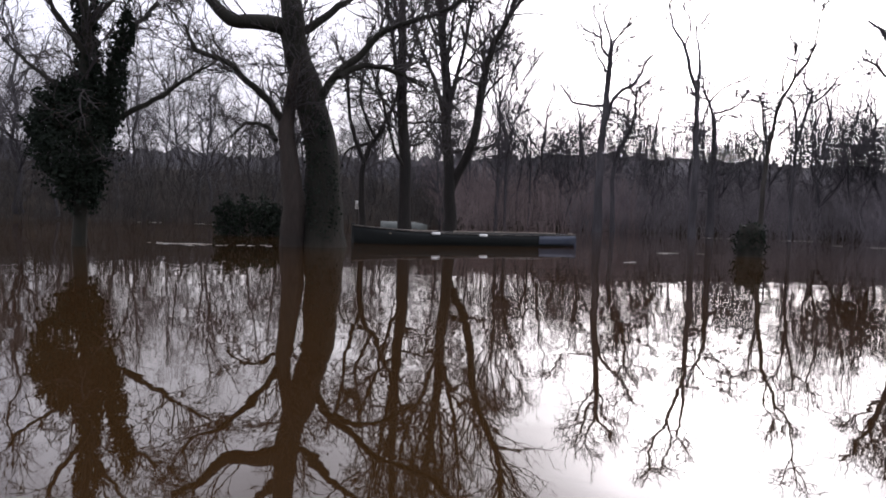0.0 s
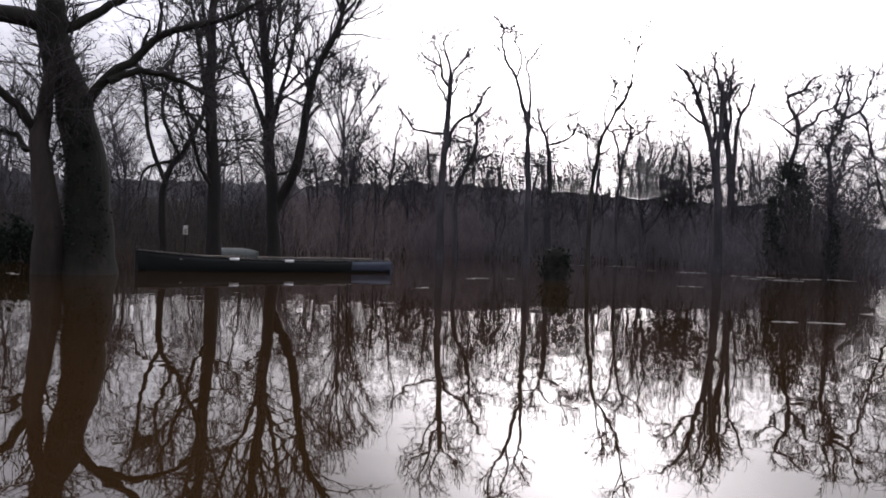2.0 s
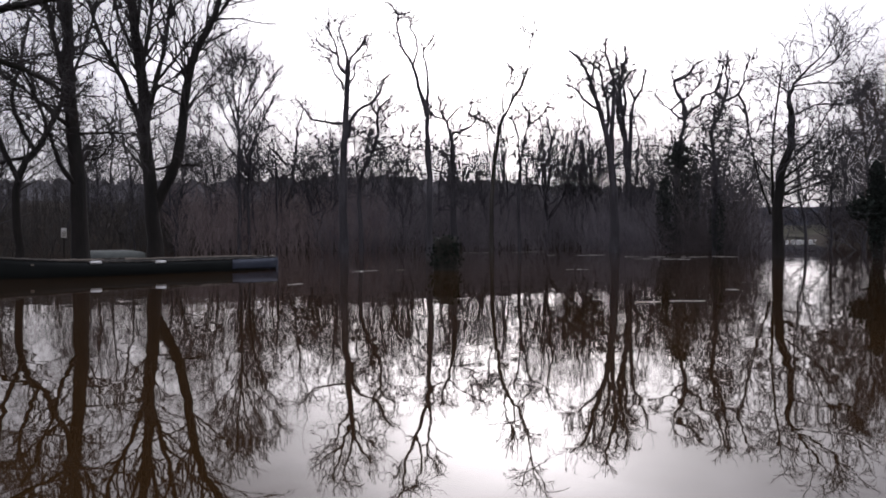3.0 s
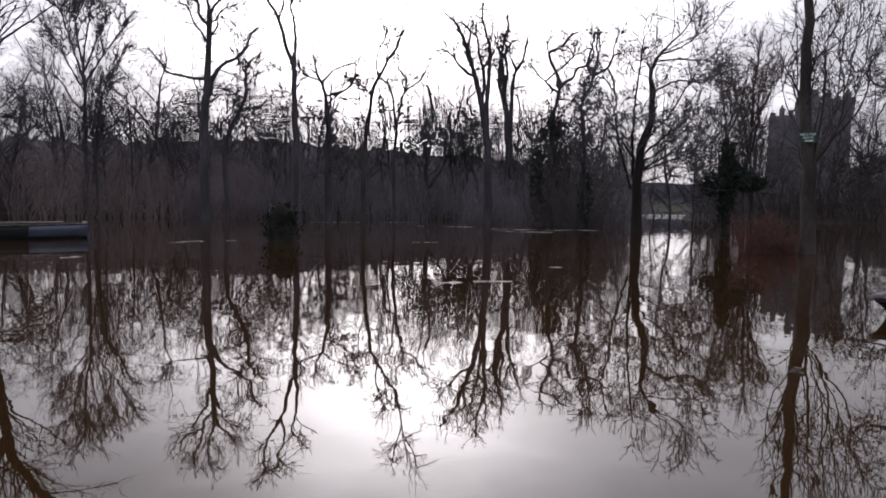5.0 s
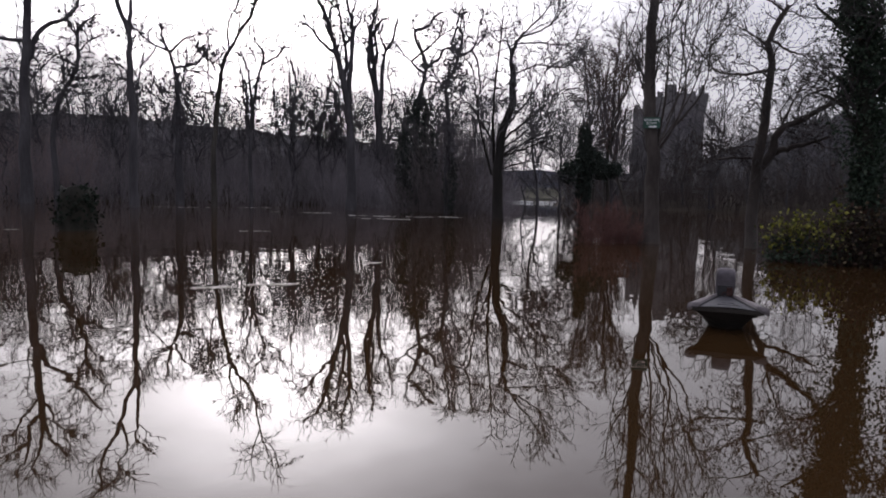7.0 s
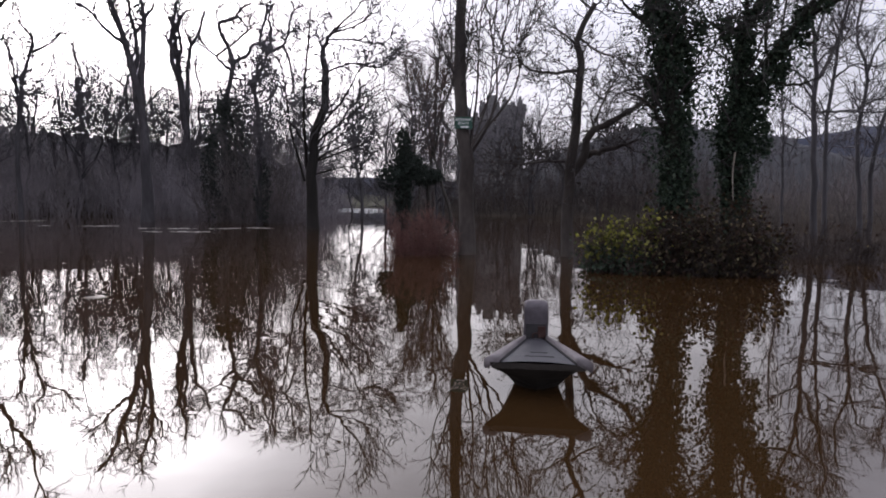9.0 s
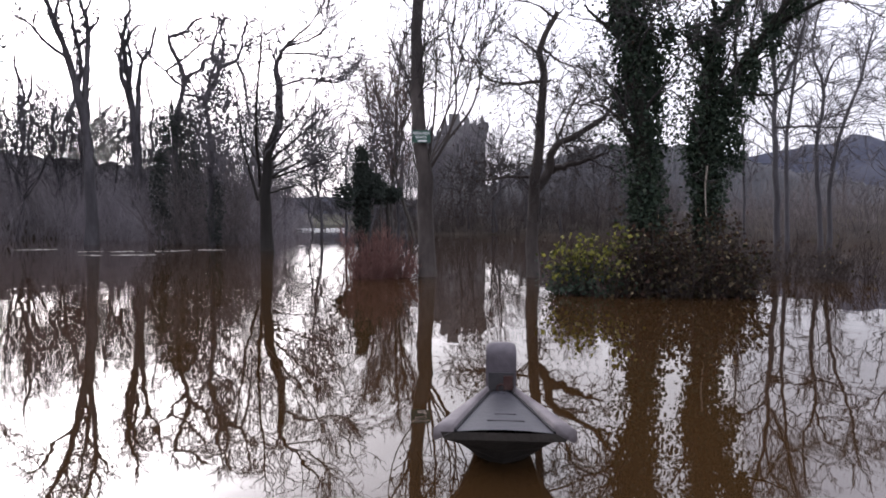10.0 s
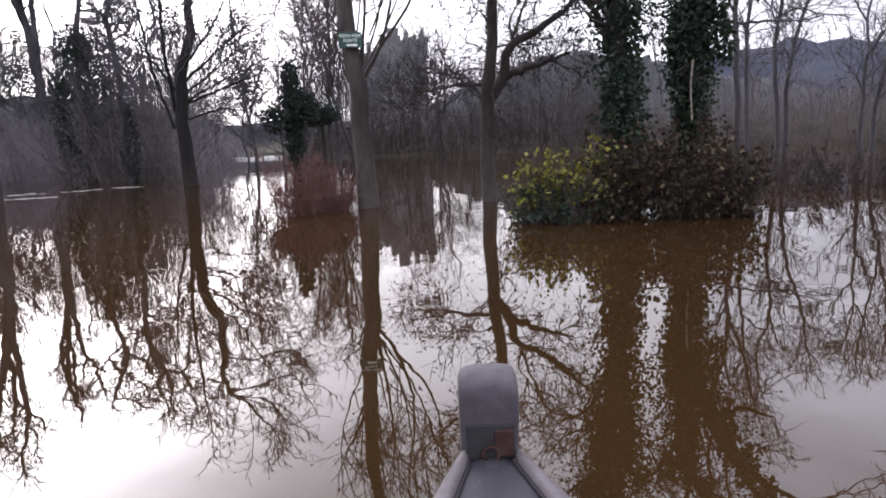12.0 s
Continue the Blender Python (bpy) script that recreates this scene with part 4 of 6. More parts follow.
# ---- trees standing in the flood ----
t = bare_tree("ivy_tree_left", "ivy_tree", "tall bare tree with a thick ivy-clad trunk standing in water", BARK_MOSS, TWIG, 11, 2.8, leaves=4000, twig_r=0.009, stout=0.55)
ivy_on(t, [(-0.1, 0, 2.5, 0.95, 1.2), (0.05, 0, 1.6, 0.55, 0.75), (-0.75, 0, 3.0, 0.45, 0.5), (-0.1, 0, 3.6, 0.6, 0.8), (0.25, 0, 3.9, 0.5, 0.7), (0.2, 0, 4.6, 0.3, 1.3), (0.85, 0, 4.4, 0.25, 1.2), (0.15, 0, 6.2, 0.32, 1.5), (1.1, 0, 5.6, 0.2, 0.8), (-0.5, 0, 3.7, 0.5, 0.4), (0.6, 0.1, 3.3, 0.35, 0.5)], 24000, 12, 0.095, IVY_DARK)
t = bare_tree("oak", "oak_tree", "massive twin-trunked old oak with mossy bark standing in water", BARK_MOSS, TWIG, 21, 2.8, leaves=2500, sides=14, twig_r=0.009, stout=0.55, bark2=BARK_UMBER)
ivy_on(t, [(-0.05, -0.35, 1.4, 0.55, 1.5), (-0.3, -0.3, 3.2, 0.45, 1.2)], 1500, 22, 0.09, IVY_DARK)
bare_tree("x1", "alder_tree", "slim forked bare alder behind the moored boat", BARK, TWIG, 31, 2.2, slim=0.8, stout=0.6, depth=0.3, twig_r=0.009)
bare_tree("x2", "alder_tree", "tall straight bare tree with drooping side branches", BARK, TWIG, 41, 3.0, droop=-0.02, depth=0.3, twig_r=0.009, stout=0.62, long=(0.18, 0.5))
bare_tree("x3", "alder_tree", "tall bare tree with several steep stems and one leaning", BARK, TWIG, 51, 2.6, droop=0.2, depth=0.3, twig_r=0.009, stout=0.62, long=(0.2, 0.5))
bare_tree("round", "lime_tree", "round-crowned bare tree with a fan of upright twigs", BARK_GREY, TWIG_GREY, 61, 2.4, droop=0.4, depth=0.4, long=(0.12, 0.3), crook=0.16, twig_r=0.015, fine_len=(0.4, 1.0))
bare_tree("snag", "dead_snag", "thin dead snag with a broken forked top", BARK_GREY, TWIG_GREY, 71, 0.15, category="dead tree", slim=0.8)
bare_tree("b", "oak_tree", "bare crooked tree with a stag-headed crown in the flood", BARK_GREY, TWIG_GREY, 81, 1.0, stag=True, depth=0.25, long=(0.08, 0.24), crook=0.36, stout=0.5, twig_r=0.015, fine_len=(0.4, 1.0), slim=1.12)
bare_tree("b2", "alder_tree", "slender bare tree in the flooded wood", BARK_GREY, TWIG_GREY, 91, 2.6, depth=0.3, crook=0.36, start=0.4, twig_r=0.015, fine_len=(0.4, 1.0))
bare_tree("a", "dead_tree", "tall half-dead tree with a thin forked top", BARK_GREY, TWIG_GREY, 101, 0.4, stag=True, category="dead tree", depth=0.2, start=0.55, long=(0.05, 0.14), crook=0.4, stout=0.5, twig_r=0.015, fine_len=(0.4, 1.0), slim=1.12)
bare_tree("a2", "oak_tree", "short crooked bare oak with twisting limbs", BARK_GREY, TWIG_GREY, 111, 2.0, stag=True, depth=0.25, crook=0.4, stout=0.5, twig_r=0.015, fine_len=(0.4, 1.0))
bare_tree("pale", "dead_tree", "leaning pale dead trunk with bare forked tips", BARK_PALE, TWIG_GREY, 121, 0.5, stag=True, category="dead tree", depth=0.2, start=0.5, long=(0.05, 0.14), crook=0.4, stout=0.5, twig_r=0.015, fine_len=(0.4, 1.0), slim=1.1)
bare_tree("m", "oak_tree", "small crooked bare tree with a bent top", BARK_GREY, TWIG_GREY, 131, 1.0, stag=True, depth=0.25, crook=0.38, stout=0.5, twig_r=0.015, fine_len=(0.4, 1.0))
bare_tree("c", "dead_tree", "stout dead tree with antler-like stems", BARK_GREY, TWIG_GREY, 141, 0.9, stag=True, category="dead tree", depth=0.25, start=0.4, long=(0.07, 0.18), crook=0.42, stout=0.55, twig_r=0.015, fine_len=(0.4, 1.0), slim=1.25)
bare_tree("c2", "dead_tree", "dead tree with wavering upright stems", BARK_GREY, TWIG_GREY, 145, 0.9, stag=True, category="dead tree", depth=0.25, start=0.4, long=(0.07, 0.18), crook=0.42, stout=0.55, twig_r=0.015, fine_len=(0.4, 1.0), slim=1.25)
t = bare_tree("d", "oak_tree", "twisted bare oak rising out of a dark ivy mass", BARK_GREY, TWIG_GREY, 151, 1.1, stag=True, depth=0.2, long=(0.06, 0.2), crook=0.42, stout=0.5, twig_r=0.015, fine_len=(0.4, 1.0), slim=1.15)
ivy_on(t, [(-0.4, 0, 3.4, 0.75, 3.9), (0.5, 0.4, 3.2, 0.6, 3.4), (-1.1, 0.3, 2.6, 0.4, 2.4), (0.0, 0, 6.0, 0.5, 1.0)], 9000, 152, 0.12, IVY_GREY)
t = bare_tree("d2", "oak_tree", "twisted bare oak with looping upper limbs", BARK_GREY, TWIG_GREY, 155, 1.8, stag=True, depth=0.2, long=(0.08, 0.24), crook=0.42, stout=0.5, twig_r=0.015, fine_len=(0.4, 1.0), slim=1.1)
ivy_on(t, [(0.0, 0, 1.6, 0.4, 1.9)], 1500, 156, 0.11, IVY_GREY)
PLANS["e"][2].extend([(0.07, 0.03, (0.1, 2.75), (1.2, 3.41), (2.2, 3.87), (2.98, 3.8)), (0.055, 0.025, (0.08, 2.17), (1.22, 2.53), (2.19, 2.4), (2.95, 1.94)), (0.08, 0.03, (0.12, 3.4), (1.48, 4.55), (2.81, 5.49)),
                      (0.07, 0.03, (0.05, 2.85), (-0.6, 3.82), (-1.3, 4.95)), (0.08, 0.03, (0.2, 4.0), (1.35, 5.31), (2.03, 6.61))])
bare_tree("e", "ash_tree", "broad bare tree with long reaching limbs and fine twigs", BARK, TWIG_GREY, 161, 3.4, slim=0.82, droop=0.16, depth=0.45, long=(0.16, 0.46), crook=0.34, start=0.15, twig_r=0.010)
for k, (key, label) in enumerate([("r1", "tall bare alder with level side branches"), ("r2", "slim upright bare alder"), ("r3", "slim bare alder with a kinked top"), ("r4", "leaning slim bare alder"), ("r0", "thin bare sapling"), ("r5", "crooked bare alder with spreading limbs"), ("r6", "bent bare alder leaning over the water")]):
    tagged(bare_tree(key, "alder_tree", label + " in the flood", BARK_GREY, TWIG_GREY, 171 + k * 3, 1.9, long=(0.2, 0.5), slim=0.72, twig_r=0.009), group="alders in the flood")
for k, key in enumerate(["castle1", "castle2", "castle3"]):
    tagged(bare_tree(key, "birch_tree", "pale-stemmed slender bare birch by the shore", BARK_PALE, TWIG_RED, 191 + k * 3, 2.6, droop=0.3, slim=0.8), group="birches by the castle")
bare_tree("pole", "sign_tree", "straight smooth brown trunk with thin shoots carrying a green sign", BARK_BROWN, TWIG, 201, 1.3, start=0.2, sides=16, depth=0.2, leaves=500, twig_r=0.006, long=(0.14, 0.36), droop=0.3, crook=0.18)
PLANS["s"][2].extend([(0.022, 0.010, (0.0, 2.27), (-0.25, 2.28), (-0.52, 2.12), (-0.93, 2.29)), (0.022, 0.010, (0.08, 2.98), (-0.08, 3.23), (-0.26, 3.04), (-0.52, 3.16)),
                      (0.022, 0.010, (0.48, 2.75), (0.43, 3.03), (0.61, 3.32), (0.87, 3.56)), (0.022, 0.010, (1.13, 2.40), (1.35, 2.24), (1.61, 2.23)),
                      (0.022, 0.010, (0.12, 2.61), (0.43, 2.69), (0.69, 2.63), (0.82, 2.45)), (0.022, 0.010, (0.15, 3.49), (-0.14, 3.7), (-0.44, 3.93))])
bare_tree("s", "alder_tree", "slim dark alder with a forked limb and hanging catkins", BARK_BROWN, TWIG, 211, 3.6, leaves=2600, sides=12, start=0.2, twig_r=0.0055, long=(0.12, 0.34), crook=0.46, droop=0.04)
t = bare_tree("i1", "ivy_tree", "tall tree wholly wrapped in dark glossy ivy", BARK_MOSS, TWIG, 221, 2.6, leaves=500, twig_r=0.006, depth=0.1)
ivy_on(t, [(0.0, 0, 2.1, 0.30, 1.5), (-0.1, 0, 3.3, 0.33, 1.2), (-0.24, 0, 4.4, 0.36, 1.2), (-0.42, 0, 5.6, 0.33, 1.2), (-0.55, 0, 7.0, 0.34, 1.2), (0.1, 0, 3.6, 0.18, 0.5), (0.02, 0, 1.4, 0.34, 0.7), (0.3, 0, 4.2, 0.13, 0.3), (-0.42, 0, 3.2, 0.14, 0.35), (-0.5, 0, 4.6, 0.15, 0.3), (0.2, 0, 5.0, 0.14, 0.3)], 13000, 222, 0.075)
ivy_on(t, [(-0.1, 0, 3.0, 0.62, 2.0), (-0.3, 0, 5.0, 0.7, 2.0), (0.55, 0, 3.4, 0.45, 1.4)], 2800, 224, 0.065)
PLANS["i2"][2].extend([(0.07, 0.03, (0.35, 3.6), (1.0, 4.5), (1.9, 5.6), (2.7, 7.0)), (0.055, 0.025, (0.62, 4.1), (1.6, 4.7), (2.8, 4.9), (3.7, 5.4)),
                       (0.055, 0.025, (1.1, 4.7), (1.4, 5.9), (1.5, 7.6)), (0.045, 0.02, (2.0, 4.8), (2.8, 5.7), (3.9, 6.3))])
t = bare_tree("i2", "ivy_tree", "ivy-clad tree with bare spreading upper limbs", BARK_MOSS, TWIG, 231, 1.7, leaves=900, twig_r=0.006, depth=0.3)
ivy_on(t, [(0.0, 0, 1.9, 0.30, 1.4), (0.03, 0, 3.0, 0.27, 0.9), (0.32, 0.1, 3.0, 0.2, 0.6), (0.05, 0, 4.0, 0.18, 0.7), (0.62, 0.2, 3.7, 0.18, 0.45), (-0.2, 0, 2.4, 0.17, 0.6), (0.42, 0, 2.3, 0.15, 0.35), (0.35, 0, 4.7, 0.17, 0.4), (0.95, 0.2, 4.3, 0.16, 0.4), (1.3, 0.2, 4.8, 0.14, 0.35), (-0.25, 0, 4.3, 0.14, 0.3)], 9500, 232, 0.075)
ivy_on(t, [(0.0, 0, 2.8, 0.6, 1.8), (0.5, 0, 4.0, 0.7, 1.2), (-0.4, 0, 3.6, 0.5, 1.2)], 2800, 234, 0.065)


# ---- woods on the far shore ----
def wood_tree(seed, high, spread, far=1.0):
    """A bare wood tree grown from nothing but its height; returns its meshes."""
    rng = np.random.default_rng(seed)
    stem = [(0.0, 0.0), (rng.normal() * 0.2, high * 0.3), (rng.normal() * 0.4, high * 0.62), (rng.normal() * 0.7, high)]
    limbs = [(high * 0.013, high * 0.004, *[(u, z + 0.3) for u, z in stem])]
    for k in range(9):
        z0 = high * rng.uniform(0.16, 0.72)
        u0 = np.interp(z0, [q[1] for q in stem], [q[0] for q in stem])
        s = (1 if k % 2 else -1) * high * spread * rng.uniform(0.6, 1.2)
        top = min(z0 + high * rng.uniform(0.22, 0.4), high * 0.97)
        limbs.append((high * 0.0055, high * 0.0025, (u0, z0), (u0 + s * 0.42, z0 + (top - z0) * 0.25), (u0 + s * 0.8, z0 + (top - z0) * 0.6), (u0 + s, top)))
    path, rad = limbs_in_space(limbs, rng, 1.1, 10, 0.3)
    path[0, :2, 2] = (-0.5, 0.3)
    p1, r1 = sprout(path, rad, rng, 80, 0.1, (high * 0.14, high * 0.34), 0.85, 0.15, 5, 0.34, 0.5, 0.012 * far)
    p2, r2 = sprout(p1, r1, rng, 460, 0.2, (high * 0.06, high * 0.17), 0.95, 0.12, 4, 0.34, 0.6, 0.0075 * far)
    p3, r3 = sprout(p2, r2, rng, 1050, 0.1, (0.4, 1.25), 0.9, 0.15, 2, 0.25, 0.7, 0.005 * far)
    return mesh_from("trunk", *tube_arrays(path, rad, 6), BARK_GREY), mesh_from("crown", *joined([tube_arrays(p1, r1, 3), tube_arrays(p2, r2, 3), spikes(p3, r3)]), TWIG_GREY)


KINDS = [(9.0, 0.16), (11.0, 0.13), (7.5, 0.2), (10.0, 0.18), (12.5, 0.12), (8.0, 0.15)]
PROTO = []
for k, (high, spread) in enumerate(KINDS):
    PROTO.append(wood_tree(300 + k, high, spread))
FAR_PROTO = [wood_tree(320 + k, high, 0.26, 4.0) for k, high in enumerate((8.0, 9.5))]
rng = np.random.default_rng(77)
woods = []
for b in np.concatenate([np.linspace(-66, 43.5, 118), np.linspace(2, 43.0, 30), np.linspace(50.3, 53.4, 6), np.linspace(54.6, 60.8, 7), np.linspace(61.5, 76, 12), np.linspace(80, 108, 7)]):
    b = b + rng.normal() * 0.9
    bb = b - 360 if b > 180 else b
    r = shore_radius(bb) + rng.uniform(-1.0, 20.0)
    x, y = CENTRE[0] + r * math.sin(radians(b)), CENTRE[1] + r * math.cos(radians(b))
    if 53.5 < bb < 61.5:              # low trees in front of the castle
        r = shore_radius(bb) + rng.uniform(2, 9)
        x, y = CENTRE[0] + r * math.sin(radians(b)), CENTRE[1] + r * math.cos(radians(b))
    if 79 < bb < 115:
        r += 18
        x, y = CENTRE[0] + r * math.sin(radians(b)), CENTRE[1] + r * math.cos(radians(b))
    woods.append((x, y, int(rng.integers(0, len(PROTO))), rng.uniform(0, 360), rng.uniform(0.75, 1.2)))
for k, (x, y) in enumerate([(41.63, 35.38), (44.85, 36.36), (40.72, 30.47), (45.62, 32.38), (50.07, 34.81), (53.52, 48.94)]):
    woods.append((x, y, (4, 1, 3, 4, 1, 3)[k], 50.0 * k, 0.9 + 0.06 * (k % 3)))
for k in range(7):                    # the wood goes on along the edge of the open meadow
    away = 44 + 9 * k
    woods.append((3.87 + 0.719 * away - 2 - 1.5 * (k % 2), 1.6 + 0.695 * away + 2 + 1.5 * (k % 2), k % 6, 70.0 * k, 0.8))
for x, y, k, turn, size in woods:
    root = thing("wood_tree", (x, y, land(x, y)), turn)
    root.scale = (size, size, size)
    under("trunk", PROTO[k][0], root)
    tagged(under("crown", PROTO[k][1], root), kind="stuff")
    tagged(root, "grey leafless woodland tree on the far bank", "tree", "trees of the far wood")


def thicket(name, label, spots, mat, seed, high=(1.6, 3.6), twigs=6, thin=0.009):
    """Crowded bare shrub stems."""
    rng = np.random.default_rng(seed)
    N, n = len(spots), 5
    base = np.array([(x, y, land(x, y) - 0.15) for x, y in spots])
    d = rng.normal(scale=0.22, size=(N, 3)) + np.array([0, 0, 1.0])
    dirs = d[:, None] + np.cumsum(rng.normal(scale=0.14, size=(N, n - 1, 3)), axis=1)
    L = rng.uniform(high[0], high[1], N)
    path = np.concatenate([base[:, None], base[:, None] + np.cumsum(dirs * (L / (n - 1))[:, None, None], axis=1)], 1)
    rad = rng.uniform(0.011, 0.026, N)[:, None] * np.linspace(1, 0.35, n)[None]
    p1, r1 = sprout(path, rad, rng, N * twigs, 0.1, (0.5, 1.5), 0.9, 0.2, 2, 0.2, 0.6, thin)
    me = mesh_from(name, *joined([tube_arrays(path, rad, 3), spikes(p1, r1)]), mat)
    return tagged(new(name, me), label, "thicket", kind="stuff")


def shore_spots(b0, b1, count, near, far, seed):
    rng = np.random.default_rng(seed)
    out = []
    for _ in range(count):
        b = rng.uniform(b0, b1)
        r = shore_radius(b) + near + (far - near) * rng.uniform() ** 1.3
        out.append((CENTRE[0] + r * math.sin(radians(b)), CENTRE[1] + r * math.cos(radians(b))))
    return out


thicket("thicket", "dense grey-brown leafless scrub along the far bank", shore_spots(-68, -9, 4300, -3.0, 24, 5), THICKET_DARK, 6, (1.8, 3.8))
thicket("thicket", "dense russet leafless scrub behind the moored boat", shore_spots(-10, 10, 2300, -3.0, 24, 29), THICKET_RUSSET, 30, (1.8, 3.8))
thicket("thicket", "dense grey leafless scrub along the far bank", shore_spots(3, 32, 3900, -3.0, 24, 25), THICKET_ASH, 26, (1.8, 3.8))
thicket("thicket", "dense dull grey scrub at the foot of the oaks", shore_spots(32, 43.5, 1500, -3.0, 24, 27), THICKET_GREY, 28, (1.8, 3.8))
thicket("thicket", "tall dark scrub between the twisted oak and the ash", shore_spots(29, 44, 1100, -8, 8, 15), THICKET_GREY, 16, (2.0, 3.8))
edge_rng = np.random.default_rng(19)
edge = [(3.87 + 0.719 * d - 0.7 * w, 1.6 + 0.695 * d + 0.72 * w) for d, w in zip(edge_rng.uniform(40, 108, 900), edge_rng.uniform(0.5, 8, 900))]
thicket("thicket", "grey scrub along the edge of the open meadow", edge, THICKET_GREY, 20, (1.6, 3.6), 8, 0.014)
thicket("thicket", "tall grey brush crowded round the twisted oaks", [(28.4 + 3.4 * u, 29.2 + 5.6 * v) for u, v in np.random.default_rng(17).uniform(0, 1, (260, 2))], THICKET, 18, (2.6, 5.2), 14)
thicket("thicket", "reddish bare scrub in front of the castle", shore_spots(50.0, 78, 2300, -1, 26, 7), SCRUB_RED, 8, (2.2, 4.6))
thicket("thicket", "dark leafless scrub on the east bank", shore_spots(78, 118, 2300, -1, 22, 9), THICKET, 10, (1.4, 3.4))

# ---- moored boat ----
def hull_mesh(length, beam, depth, sheer_bow, sheer_stern, stations=24, ribs=9, full=0.62, transom=0.72, thick=0.03):
    """An open clinker-like hull along +x (bow at +x), outside and inside skins joined at the gunwale; z 0 is the waterline."""
    bm = bmesh.new()
    rows_out, rows_in = [], []
    for i in range(stations):
        s = i / (stations - 1)
        x = -length / 2 + length * s
        w = beam / 2 * (transom + (1 - transom) * min(1, s / 0.4) ** 0.7) * (1 - max(0, (s - full) / (1 - full)) ** 2.0)
        w = max(w, 0.03)
        top = depth + sheer_bow * max(0, (s - 0.45) / 0.55) ** 2 + sheer_stern * max(0, (0.35 - s) / 0.35) ** 2
        keel = -0.28 + 0.32 * max(0, (s - 0.82) / 0.18) ** 2 + 0.08 * max(0, (0.15 - s) / 0.15)
        for rows, inset in ((rows_out, 0.0), (rows_in, thick)):
            ring = []
            for j in range(-ribs, ribs + 1):
                a = abs(j) / ribs
                sy = (max(w - inset, 0.012)) * math.sin(a * math.pi / 2) ** 0.75 * (1 if j > 0 else -1 if j < 0 else 0)
                z = keel + inset + (top - keel - inset) * (1 - math.cos(a * math.pi / 2)) ** 1.15
                if a > 0.3 and a < 1 and j % 2:
                    sy *= 1.012
                ring.append(bm.verts.new((x, sy, z if a < 1 else top)))
            rows.append(ring)
    for rows, flip in ((rows_out, False), (rows_in, True)):
        for r0, r1 in zip(rows, rows[1:]):
            for j in range(2 * ribs):
                f = (r0[j], r1[j], r1[j + 1], r0[j + 1])
                bm.faces.new(f[::-1] if flip else f)
    for i in range(stations - 1):
        for j, flip in ((0, False), (2 * ribs, True)):
            f = (rows_out[i][j], rows_in[i][j], rows_in[i + 1][j], rows_out[i + 1][j])
            bm.faces.new(f[::-1] if flip else f)
    for row in (0, stations - 1):
        for j in range(2 * ribs):
            f = (rows_out[row][j], rows_out[row][j + 1], rows_in[row][j + 1], rows_in[row][j])
            bm.faces.new(f)
    return bm


def rail(points, r0, r1=None, sides=6, n=24):
    """A rounded strip along points."""
    q = resample(points, n)[None]
    return tube_arrays(q, np.linspace(r0, r1 or r0, n)[None], sides)


